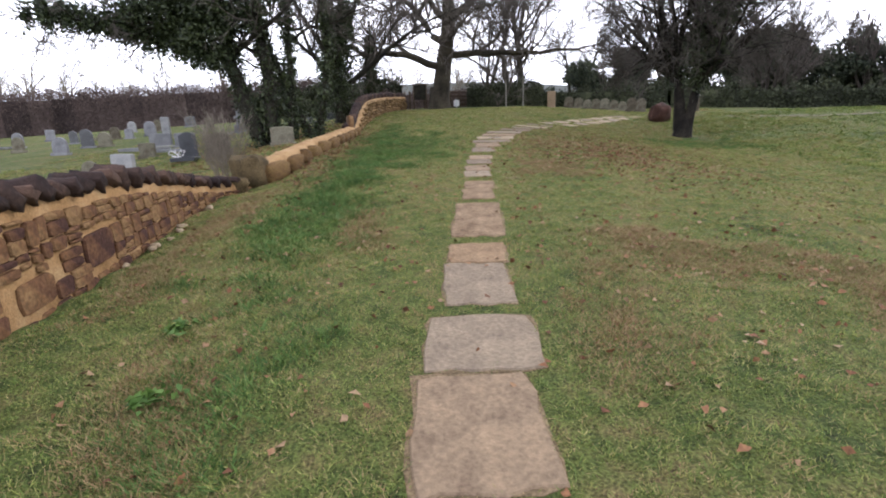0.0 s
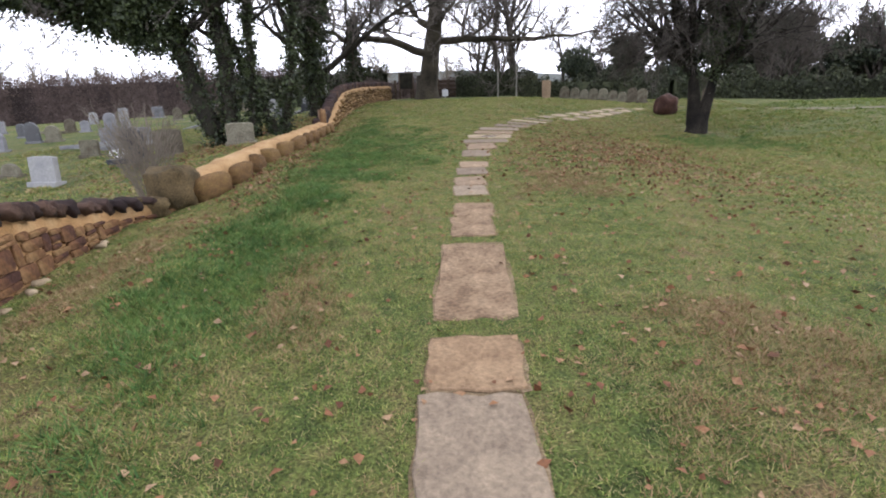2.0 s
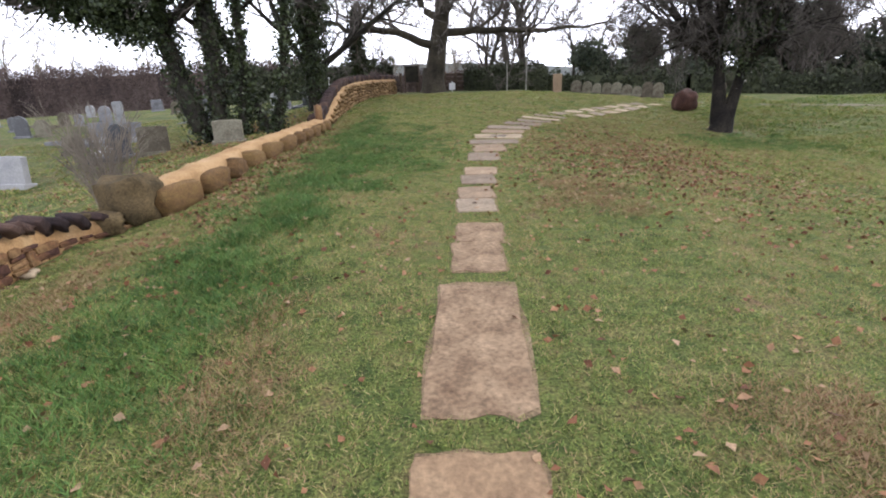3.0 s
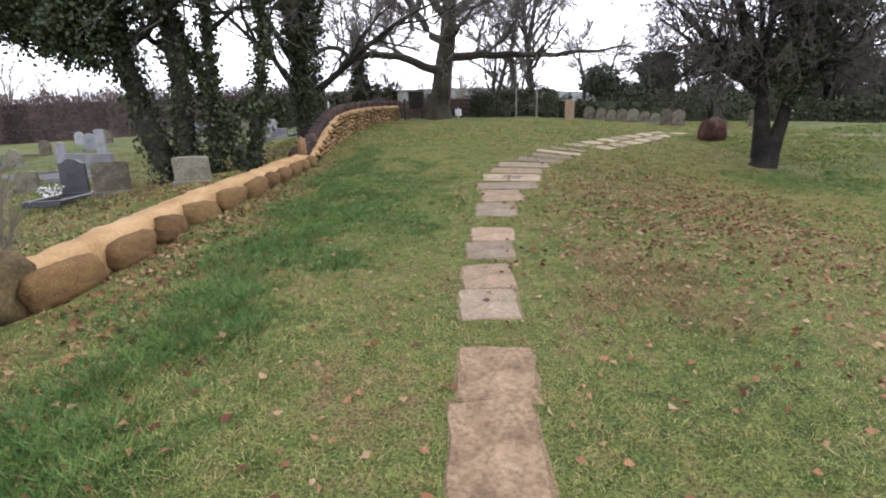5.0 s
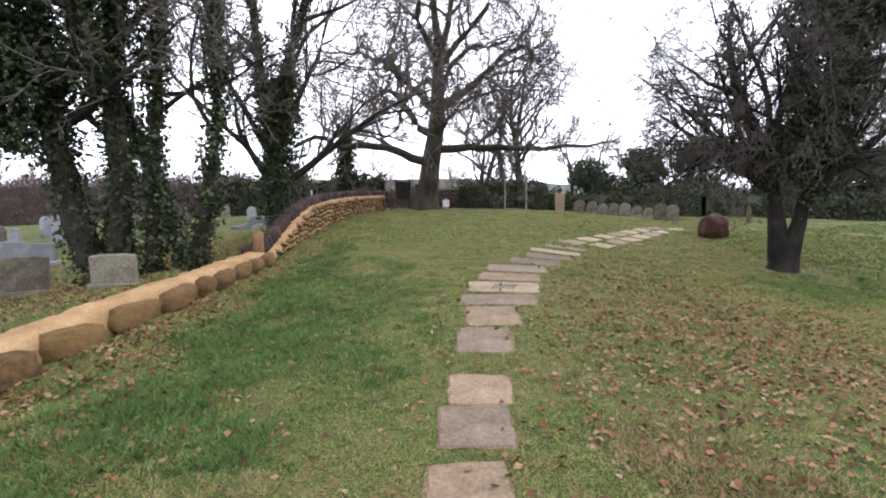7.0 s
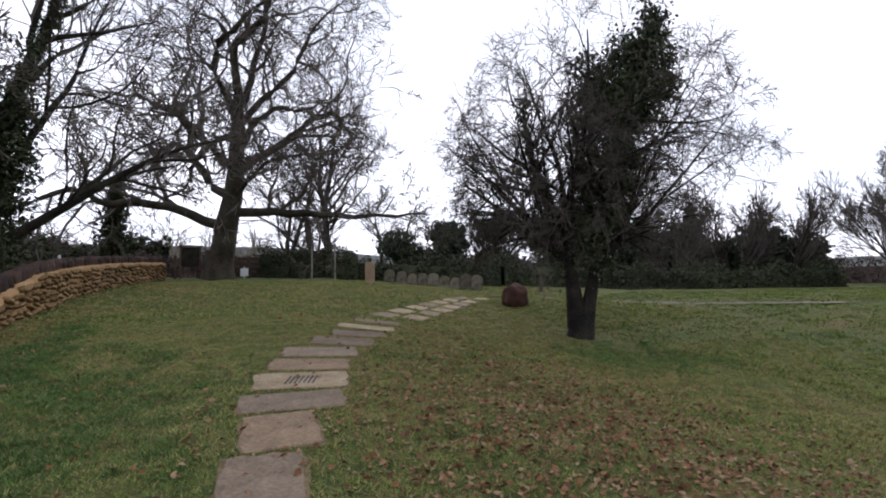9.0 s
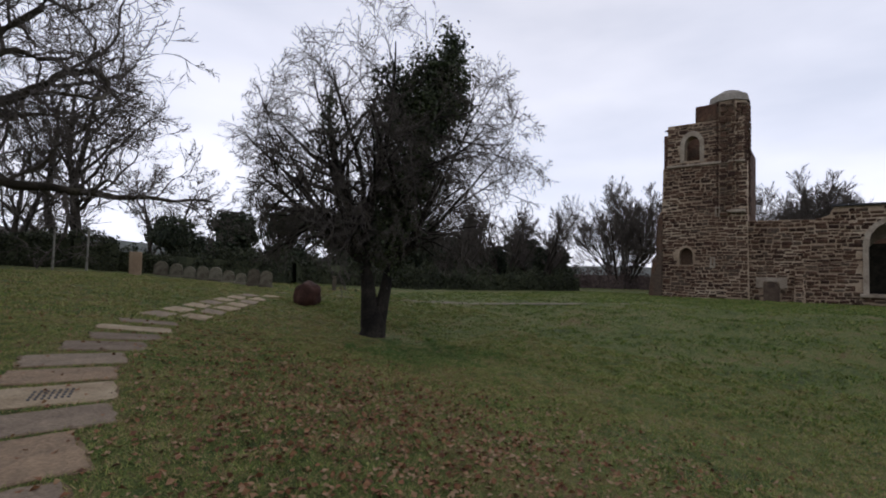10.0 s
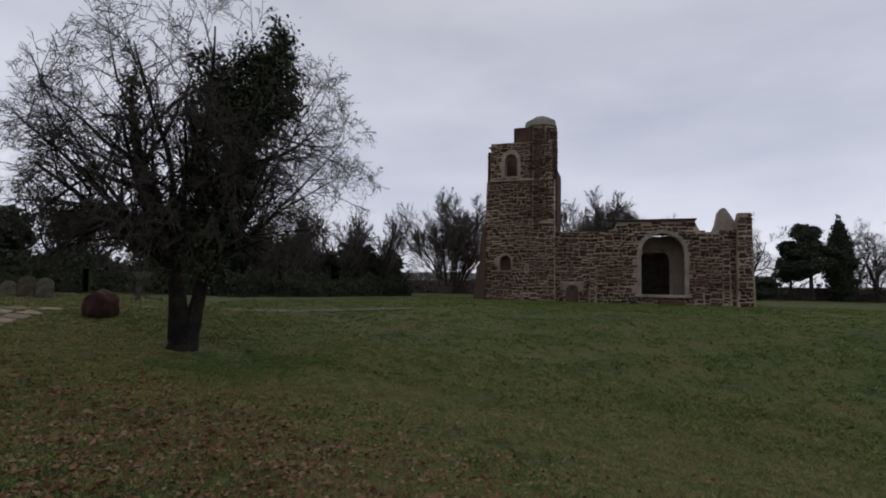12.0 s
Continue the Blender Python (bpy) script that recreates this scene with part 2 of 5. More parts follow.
def box_bm(sx, sy, sz, bevel=0.01, jitter=0.0, rng=random, seg=1):
    """A bevelled block that stands on z = 0."""
    bm = bmesh.new()
    bmesh.ops.create_cube(bm, size=1.0)
    for v in bm.verts:
        v.co = Vector((v.co.x * sx, v.co.y * sy, (v.co.z + 0.5) * sz))
        if jitter:
            v.co += Vector((rng.uniform(-1, 1), rng.uniform(-1, 1), rng.uniform(-1, 1))) * jitter
    if bevel:
        bmesh.ops.bevel(bm, geom=bm.edges[:], offset=bevel, segments=seg, affect="EDGES")
    return bm


def profile_bm(outline, depth, bevel=0.01):
    """An upright slab: an outline in x and z, given depth along y, with its edges bevelled."""
    bm = bmesh.new()
    front = [bm.verts.new((x, -depth / 2, z)) for x, z in outline]
    f = bm.faces.new(front)
    got = bmesh.ops.extrude_face_region(bm, geom=[f])
    for v in got["geom"]:
        if isinstance(v, bmesh.types.BMVert):
            v.co.y += depth
    bmesh.ops.recalc_face_normals(bm, faces=bm.faces[:])
    if bevel:
        bmesh.ops.bevel(bm, geom=[e for e in bm.edges if e.calc_face_angle(0) > 0.6], offset=bevel, segments=1, affect="EDGES")
    return bm


def smooth01(a, b, v):
    u = np.clip((v - a) / (b - a), 0, 1)
    return u * u * (3 - 2 * u)


def height(x, y):
    """The lie of the land: a rise along the path, falling off to the lawn on one side and the graveyard on the other."""
    x, y = np.asarray(x, float), np.asarray(y, float)
    yc, xc = np.clip(y, -60, 80), np.clip(x, -60, 70)
    z = np.where(yc < 20, 0.0624 * yc, 1.248 + 0.72 * (1 - np.exp(-(np.maximum(yc, 20) - 20) * 0.0624 / 0.72)))
    lawn = -1.13 + 0.054 * xc + 0.0587 * np.minimum(yc, 34)
    lawn = lawn + (1.05 - lawn) * smooth01(11.5, 21, xc)
    graves = -0.224 + 0.03 * xc + 0.055 * np.minimum(yc, 36)
    a = 1.5 + 3 * smooth01(18, 30, y)
    z = z + (lawn - z) * smooth01(0, 1, (x - a) / 8.5)
    a = 1.5 + 1.5 * smooth01(6, 14, y)
    z = z + (graves - z) * smooth01(0, 1, (-x - a) / 4.5)
    far = np.hypot(x - 5, y - 15)
    return z + (-1.0 - z) * smooth01(60, 160, far)


def path_x(y):
    """The middle of the slab path."""
    return np.interp(y, [-3, 1.5, 3, 5, 7.5, 9, 11, 12.4, 13.4, 14.6, 16.6, 18.5, 20.5, 23, 25.2], [0.0, 0.1, 0.22, 0.36, 0.57, 0.67, 0.98, 1.25, 1.5, 1.85, 3.0, 3.9, 5.2, 7.2, 9.2])


def ground(x, y):
    return float(height(x, y))


class Tubes:
    """Gathers tapered tubes, the limbs and twigs of a tree, in one mesh."""

    def __init__(self):
        self.v, self.f = [], []

    def tube(self, pts, rad, sides):
        base = len(self.v)
        n = len(pts)
        for i in range(n):
            d = (pts[min(i + 1, n - 1)] - pts[max(i - 1, 0)]).normalized()
            a = d.orthogonal().normalized() if abs(d.z) < 0.9 else Vector((1, 0, 0)).cross(d).normalized()
            b = d.cross(a)
            for k in range(sides):
                t = 2 * math.pi * k / sides
                self.v.append(pts[i] + (a * math.cos(t) + b * math.sin(t)) * rad[i])
        for i in range(n - 1):
            for k in range(sides):
                q = base + i * sides + k
                r = base + i * sides + (k + 1) % sides
                self.f.append((q, r, r + sides, q + sides))

    def mesh(self, name, mat):
        return mesh_of(name, np.array([tuple(v) for v in self.v]), np.array(self.f), mat, True)


def spray(points, size, rng, flat=0.0, long=1.5):
    """Small leaves, one at each point, turned at random: vertices and faces."""
    n = len(points)
    a = rng.normal(size=(n, 3))
    a /= np.linalg.norm(a, axis=1, keepdims=True)
    b = rng.normal(size=(n, 3))
    if flat:
        a[:, 2] *= 1 - flat
        b[:, 2] *= 1 - flat
        a /= np.linalg.norm(a, axis=1, keepdims=True)
    b -= (a * b).sum(1, keepdims=True) * a
    b /= np.linalg.norm(b, axis=1, keepdims=True)
    s = size * rng.uniform(0.6, 1.4, (n, 1))
    c = np.asarray(points)
    w = np.cross(a, b) * s * 0.25
    v = np.stack([c - a * s * long / 2, c + b * s / 2 + w, c + a * s * long / 2, c - b * s / 2 + w], 1).reshape(-1, 3)
    return v, np.arange(4 * n).reshape(-1, 4)


class Tree:
    """Grows limbs from a seed; keeps the thick wood, the twigs and the places for ivy."""

    def __init__(self, seed, fine=0.006):
        self.rng, self.fine = random.Random(seed), fine
        self.wood, self.twigs, self.ivy = Tubes(), Tubes(), []
        self.shape = None  # a test of whether a place lies within the crown

    def grow(self, p, d, length, r, level, cfg, ivy=False):
        rng = self.rng
        seg, wob, lift, kids, ratio, angle, start = cfg[level]
        n = max(2, round(length / seg))
        pts, rad = [Vector(p)], [r]
        d = Vector(d).normalized()
        for i in range(n):
            d = (d + Vector((rng.gauss(0, wob), rng.gauss(0, wob), rng.gauss(0, wob) + lift))).normalized()
            pts.append(pts[-1] + d * (length / n))
            rad.append(max(r * (1 - (0.86 if kids else 0.6) * (i + 1) / n), self.fine))
            if self.shape and i and not self.shape(pts[-1], rng):
                break
        n = len(pts) - 1
        into = self.wood if level < 2 else self.twigs
        into.tube(pts, rad, (9, 6, 4, 3, 3, 3)[level])
        if ivy:
            self.ivy += [(q, s) for q, s in zip(pts, rad)]
        if level + 1 < len(cfg):
            for k in range(kids):
                f = start + (1 - start) * (k + rng.random()) / kids
                i = min(int(f * n), n - 1)
                q = pts[i].lerp(pts[i + 1], f * n - i)
                along = (pts[i + 1] - pts[i]).normalized()
                turn = Matrix.Rotation(rng.uniform(0, 2 * math.pi), 3, along)
                side = turn @ along.orthogonal().normalized()
                a = radians(angle * rng.uniform(0.6, 1.3))
                self.grow(q, along * math.cos(a) + side * math.sin(a), length * ratio * rng.uniform(0.6, 1.25) * (1.15 - 0.55 * f), max(rad[i] * 0.55, self.fine), level + 1, cfg, max(0, int(ivy) - 1))
        return pts

    def build(self, name, label, bark, twig, group="", ivy_leaves=0, ivy_size=0.09, ivy_reach=0.22, extra=None):
        t = thing(name, label, "tree", group)
        part("trunk", self.wood.mesh("trunk", bark), t)
        if self.twigs.f:
            tagged(part("branchwork", self.twigs.mesh("branchwork", twig), t), kind="stuff")
        if ivy_leaves and self.ivy:
            g = np.random.default_rng(self.rng.randrange(9999))
            seeds = np.array([[*q, s] for q, s in self.ivy])
            pick = seeds[g.integers(0, len(seeds), ivy_leaves)]
            step = g.normal(size=(ivy_leaves, 3)) * np.array([0.07, 0.07, 0.16])
            ring = g.normal(size=(ivy_leaves, 3))
            ring /= np.linalg.norm(ring, axis=1, keepdims=True)
            pts = pick[:, :3] + step + ring * (pick[:, 3:] + np.abs(g.normal(size=(ivy_leaves, 1))) * ivy_reach)
            if extra is not None:
                pts = np.concatenate([pts, extra])
            part("ivy", mesh_of("ivy", *spray(pts, ivy_size, g), M_IVY), t, label="dark green ivy")
        return t


# ---- the ground: one sheet to the horizon ----
def axis_steps(near_low, near_high, step, reach):
    mid = list(np.arange(near_low, near_high + 1e-6, step))
    up, down, s = [], [], step
    a, b = near_high, near_low
    while a < reach:
        s *= 1.16
        a += s
        b -= s
        up.append(a)
        down.append(b)
    return np.array(down[::-1] + mid + up)


gx, gy = axis_steps(-5, 9, 0.1, 2500), axis_steps(0.5, 20, 0.1, 2500)
X, Y = np.meshgrid(gx, gy)
Z = height(X, Y)
grng = np.random.default_rng(3)
WAVES = [(grng.uniform(0, 6.28), wave * grng.uniform(0.8, 1.3), amp / 2.2, grng.uniform(0, 6.28)) for wave, amp in ((2.6, 0.022), (1.1, 0.016), (0.45, 0.012)) for j in range(5)]


def unevenness(x, y):
    """Small humps and hollows of the lawn, none under the path."""
    r = sum(a * np.sin((x * math.cos(th) + y * math.sin(th)) * 6.28 / w + ph) for th, w, a, ph in WAVES)
    return r * smooth01(0.3, 0.9, np.abs(x - path_x(y))) * (1 - smooth01(30, 60, np.hypot(x, y - 10)))


Z = Z + unevenness(X, Y)
ny, nx = X.shape
idx = np.arange(ny * nx).reshape(ny, nx)
quads = np.stack([idx[:-1, :-1], idx[:-1, 1:], idx[1:, 1:], idx[1:, :-1]], -1).reshape(-1, 4)
lawn = new("ground", mesh_of("ground", np.stack([X, Y, Z], -1).reshape(-1, 3), quads, M_GROUND, True))
tagged(lawn, "short winter lawn with brown patches and moss", "lawn", kind="structure")

# ---- the distance ----
hv, hf = [], []
for k in range(73):
    a = math.tau * k / 72
    r = 900 + 160 * math.sin(3 * a + 1)
    top = 17 + 46 * math.exp(-((math.remainder(a, math.tau) + 0.1) / 0.45) ** 2) + 7 * math.sin(2 * a + 0.6) + 3 * math.sin(7 * a) + 2 * math.sin(17 * a)
    hv += [(r * math.sin(a), r * math.cos(a), -6), (1.12 * r * math.sin(a), 1.12 * r * math.cos(a), top), (1.5 * r * math.sin(a), 1.5 * r * math.cos(a), -6)]
    if k:
        for j in (0, 1):
            q = 3 * (k - 1) + j
            hf.append((q, q + 3, q + 4, q + 1))
tagged(new("backdrop", mesh_of("backdrop", hv, hf, M_HILL, True)), "hazy wooded hills beyond the fields", "hills", kind="structure")


# ---- the slab path ----
pavement = tagged(new("pavement"), "worn sandstone slabs laid as stepping stones", "path", kind="structure")
# middle y, length along the path, width, sideways shift, skew in degrees, material
SLABS = [(1.2, 0.62, 0.6, 0.0, 0, M_SLAB), (1.97, 0.84, 0.62, 0.0, 1, M_SLAB), (2.74, 0.68, 0.68, 0.02, -2, M_GREYSLAB),
         (3.64, 0.84, 0.52, -0.01, -1, M_GREYSLAB), (4.32, 0.54, 0.52, 0.0, -3, M_ORANGESLAB), (5.5, 1.42, 0.55, 0.01, -5, M_EARTHSLAB),
         (6.72, 0.66, 0.42, 0.0, -2, M_EARTHSLAB), (7.3, 0.56, 0.44, 0.02, -5, M_EARTHSLAB), (8.2, 0.52, 0.44, 0.0, -2, M_GREYSLAB), (8.74, 0.56, 0.43, 0.0, 0, M_SLAB),
         (9.42, 0.52, 0.46, 0.0, -2, M_GREYSLAB), (9.94, 0.52, 0.46, 0.0, -3, M_SLAB), (11.02, 0.72, 0.52, -0.02, -6, M_GREYSLAB), (11.8, 0.76, 0.58, 0.0, -3, M_SLAB),
         (12.5, 0.52, 0.95, 0.02, -6, M_GREYSLAB), (13.18, 0.62, 0.98, 0.0, -9, M_PALESLAB), (13.85, 0.55, 0.92, 0.0, -14, M_SLAB), (14.52, 0.58, 0.98, 0.03, -10, M_GREYSLAB),
         (15.25, 0.62, 0.95, 0.1, -14, M_GREYSLAB), (15.95, 0.55, 0.9, 0.1, -12, M_GREYSLAB)]
TAIL = [(3.05, 16.75, 1.05, 0.5, -18, M_PALESLAB), (3.5, 17.65, 0.95, 0.5, -8, M_GREYSLAB)]
LANE = [(4.05, 18.45), (4.75, 19.5), (5.6, 20.7), (6.35, 21.65), (7.05, 22.6), (7.85, 23.5), (8.65, 24.4), (9.45, 25.2)]
for n, ((ax, ay), (bx, by)) in enumerate(zip(LANE, LANE[1:])):
    d = Vector((bx - ax, by - ay)).normalized()
    for k, off in enumerate((-0.3, 0.3)):
        f = 0.5 + (0.3 if k else -0.1)
        TAIL.append((ax + (bx - ax) * f + d.y * off, ay + (by - ay) * f - d.x * off, 0.98, 0.5, math.degrees(math.atan2(d.y, d.x)) + 4 * ((n + k) % 3 - 1), M_PALESLAB if (n + 2 * k) % 3 else M_GREYSLAB))


def slab_mesh(w, l, seed):
    """A worn slab: an uneven outline with broken corners and a rounded arris."""
    r = random.Random(seed)
    pts = []
    for (x0, y0), (x1, y1) in (((-1, -1), (1, -1)), ((1, -1), (1, 1)), ((1, 1), (-1, 1)), ((-1, 1), (-1, -1))):
        for k in range(5):
            f = (k + (0.12 if k == 0 else 0)) / 5
            pts.append(((x0 + (x1 - x0) * f) * w / 2 * r.uniform(0.91, 1.03), (y0 + (y1 - y0) * f) * l / 2 * r.uniform(0.91, 1.03)))
    v, f = [], []
    n = len(pts)
    for s, z in ((1.0, -0.06), (1.0, 0.004), (0.975, 0.012)):
        v += [(x * s, y * s, z + r.uniform(-0.002, 0.002)) for x, y in pts]
    v.append((0, 0, 0.015))
    for k in range(n):
        q = (k + 1) % n
        f += [(k, q, n + q, n + k), (n + k, n + q, 2 * n + q, 2 * n + k), (2 * n + k, 2 * n + q, 3 * n)]
    return v, f


def lay(x, y, w, l, skew, mat, seed):
    z = ground(x, y)
    sy = (ground(x, y + 0.3) - ground(x, y - 0.3)) / 0.6
    sx = (ground(x + 0.3, y) - ground(x - 0.3, y)) / 0.6
    v, f = slab_mesh(w, l, seed)
    m = pose(x, y, z, math.degrees(math.atan(sy)), -math.degrees(math.atan(sx)), 0) @ pose(0, 0, 0, 0, 0, skew)
    rv, rf = slab_mesh(w + 0.03, l + 0.03, seed + 500)
    rim = part("earth_rim", mesh_of("earth_rim", [(a, b, min(c, 0.0) + 0.003) for a, b, c in rv], rf, M_EARTH), pavement, m)
    return part("slab", mesh_of("slab", v, f, mat), pavement, m)


for n, (y, l, w, shift, skew, mat) in enumerate(SLABS):
    s = lay(float(path_x(y)) + shift, y, w, l, skew, mat, n)
    if n == 15:
        s["label"] = "pale slab with carved lettering worn away"
        carve = bmesh.new()
        for row in range(4):
            for k in range(7):
                got = bmesh.ops.create_cube(carve, size=1.0, matrix=Matrix.Translation((-0.14 + 0.045 * k + 0.012 * row, -0.13 + 0.075 * row, 0.016)) @ Matrix.Diagonal((0.022, 0.05, 0.004, 1)))
        part("carving", mesh_bm("carving", carve, M_DARK), s, label="worn dark carved lettering")
for n, (x, y, w, l, skew, mat) in enumerate(TAIL):
    lay(x, y, w, l, skew, mat, 100 + n)

# ---- the boundary wall in three lengths ----
WALL_LINE = [(-2.3, -4.0), (-2.9, 2.0), (-3.05, 4.0), (-3.13, 4.95), (-3.33, 6.5), (-3.38, 7.5), (-3.1, 8.0), (-2.84, 8.6), (-2.72, 9.5), (-2.7, 10.4), (-2.67, 11.6), (-2.52, 13.3), (-2.45, 14.8), (-2.45, 15.6), (-2.55, 17.4), (-2.78, 22.0), (-2.72, 27.0), (-2.0, 33.5)]


def wall_x(y):
    return float(np.interp(y, [p[1] for p in WALL_LINE], [p[0] for p in WALL_LINE]))


def wall_core(y0, y1, step, face, top, thick, mat, name, drop=0.35, wave=0.015):
    """The mortared body of a length of wall; its front lies on the wall's line, top(y) is its height over the lawn."""
    v, f = [], []
    ys = np.arange(y0, y1 + step / 2, step)
    r = random.Random(len(ys))
    for y in ys:
        x, z = wall_x(y), ground(wall_x(y) + 0.1, y)
        h = top(y) + r.uniform(-wave, wave)
        b = 0.05
        ring = [(x + face, z - drop), (x + face - 0.02, z + h - b), (x + face - b, z + h), (x - thick / 2, z + h + 0.02), (x - thick + b, z + h - 0.01), (x - thick, z + h - b), (x - thick, z - drop - 0.5)]
        v += [(px + r.uniform(-wave, wave) * 0.5, y, pz + r.uniform(-wave, wave) * 0.5) for px, pz in ring]
    k = 7
    for i in range(len(ys) - 1):
        for j in range(k):
            q, s = i * k + j, i * k + (j + 1) % k
            f.append((q, q + k, s + k, s))
    f += [tuple(range(k)), tuple(range((len(ys) - 1) * k, len(ys) * k))[::-1]]
    return mesh_of(name, v, f, mat, True)


def rock_mesh(name, sx, sy, sz, seed, mat, rough=0.12, round_=0.6, cuts=2):
    """A rough stone, centred: a subdivided block, part rounded, with broken faces."""
    r = random.Random(seed)
    bm = bmesh.new()
    bmesh.ops.create_cube(bm, size=2.0)
    bmesh.ops.subdivide_edges(bm, edges=bm.edges[:], cuts=cuts, use_grid_fill=True)
    off = Vector((r.uniform(0, 50), r.uniform(0, 50), r.uniform(0, 50)))
    for v in bm.verts:
        ball = v.co.normalized() * 1.25
        p = v.co.lerp(ball, round_)
        p *= 1 + rough * noise.noise(p * 1.3 + off) * 2
        v.co = Vector((p.x * sx / 2, p.y * sy / 2, p.z * sz / 2))
    return mesh_bm(name, bm, mat, True)


def heading(y):
    return math.degrees(math.atan2(-(wall_x(y + 0.3) - wall_x(y - 0.3)), 0.6))


# near length: coursed rubble under dark stones set on edge
near_wall = thing("stone_wall", "ironstone rubble wall with sandy mortar and dark upright coping", "wall")
near_top = lambda y: float(np.interp(y, [-4, 2, 3, 4.2, 4.9, 5.5, 6.5, 7.2, 7.9], [0.92, 0.9, 0.86, 0.78, 0.72, 0.63, 0.44, 0.27, 0.12]))
part("mortar", wall_core(-3.5, 7.9, 0.12, 0.0, near_top, 0.42, M_MORTAR, "mortar"), near_wall, label="sandy orange lime mortar")


srng = random.Random(5)
LARGE = [(4.12, 4.58, 0.1, 0.42), (3.3, 3.72, 0.04, 0.3), (2.5, 2.8, 0.2, 0.46)]
polys = [[Vector((a + 0.03, b)), Vector((c - 0.02, b + 0.02)), Vector((c, d - 0.05)), Vector((c - 0.06, d)), Vector((a + 0.02, d - 0.02)), Vector((a, b + 0.1))] for a, c, b, d in LARGE]
zz, course = -0.16, 0
while zz < 0.95:
    hh = srng.uniform(0.13, 0.21)
    yy = 1.5 + 0.1 * (course % 3)
    while yy < 8.0:
        ww = srng.uniform(0.09, 0.3)
        cuts = [0.0, 1.0] if srng.random() < 0.42 else ([0.0, srng.uniform(0.35, 0.65), 1.0] if srng.random() < 0.75 else [0.0, 0.3, 0.68, 1.0])
        if len(cuts) == 2:
            ww = srng.uniform(0.1, 0.24)
        sway = 0.03 * math.sin(1.7 * yy)
        for lo, hi in zip(cuts, cuts[1:]):
            if any(a - 0.05 < yy + ww / 2 < c + 0.05 and b - 0.02 < zz + sway + (lo + hi) / 2 * hh < d + 0.02 for a, c, b, d in LARGE):
                continue
            lean = srng.uniform(-0.02, 0.02)
            polys.append([Vector((yy + dx * ww + dz * lean + srng.uniform(-0.014, 0.014), zz + sway + dz * hh + srng.uniform(-0.012, 0.012))) for dx, dz in ((0, lo), (1, lo), (1, hi), (0, hi))])
        yy += ww
    zz += hh
    course += 1
for poly in polys:
    c = sum(poly, Vector((0, 0))) / len(poly)
    top = near_top(c.x) - 0.1
    poly = [Vector((p.x, min(p.y, top))) for p in poly]
    if max(p.y for p in poly) - min(p.y for p in poly) < 0.03:
        continue
    c = sum(poly, Vector((0, 0))) / len(poly)
    ring = []
    for a, b in zip(poly, poly[1:] + poly[:1]):
        if (b - a).length > 0.03:
            ring += [a.lerp(b, 0.14), a.lerp(b, 0.86)]
    if len(ring) < 4:
        continue
    v, f = [], []
    for shrink, out in ((0.009, -0.03), (0.009, 0.006), (0.017, 0.012 + srng.uniform(0, 0.014))):
        for p in ring:
            d = p - c
            d = d * max(0.2, 1 - shrink / max(d.length, 0.02))
            v.append((out + srng.uniform(-0.003, 0.003), d.x, d.y))
    n = len(ring)
    v.append((0.026, 0, 0))
    for k in range(n):
        k2 = (k + 1) % n
        f += [(k, k2, n + k2, n + k), (n + k, n + k2, 2 * n + k2, 2 * n + k), (2 * n + k, 2 * n + k2, 3 * n)]
    x = wall_x(c.x)
    part("stone", mesh_of("stone", v, f, M_IRONSTONE), near_wall, pose(x - 0.005, c.x, ground(x + 0.1, c.x) + c.y, 0, 0, heading(c.x)))
COPE = [rock_mesh("coping_stone", 0.27, 0.14, 0.26, 70 + k, M_COPING, 0.13, 0.16) for k in range(8)]
y = -3.4
k = 0
while y < 7.95:
    x = wall_x(y) - 0.12
    s = srng.uniform(0.55, 0.95) * (0.8 if y > 6.5 else 1)
    part("coping_stone", COPE[k % 8], near_wall, pose(x + srng.uniform(-0.03, 0.05), y, ground(x + 0.3, y) + near_top(y) + 0.07 * s, srng.uniform(28, 62), srng.uniform(-8, 8), heading(y) + srng.uniform(-14, 14)) @ Matrix.Diagonal((1, s, s, 1)))
    y += srng.uniform(0.14, 0.22)
    k += 1

# pale bits of broken stone lie along its foot
CHIP = [rock_mesh("chip", 0.11, 0.15, 0.07, 170 + k, M_PALESLAB, 0.2, 0.5, 1) for k in range(4)]
for k in range(9):
    y = 4.6 + 0.3 * k + srng.uniform(-0.2, 0.2)
    x = wall_x(y) + srng.uniform(0.08, 0.2)
    z = ground(x, y)
    chip = thing("loose_stone", "small pale broken stone at the foot of the wall", "stone", "loose stones")
    part("chip", CHIP[k % 4], chip, pose(x, y, z + 0.02, srng.uniform(-10, 10), srng.uniform(-10, 10), srng.uniform(0, 180)) @ Matrix.Scale(srng.uniform(0.35, 0.8), 4))

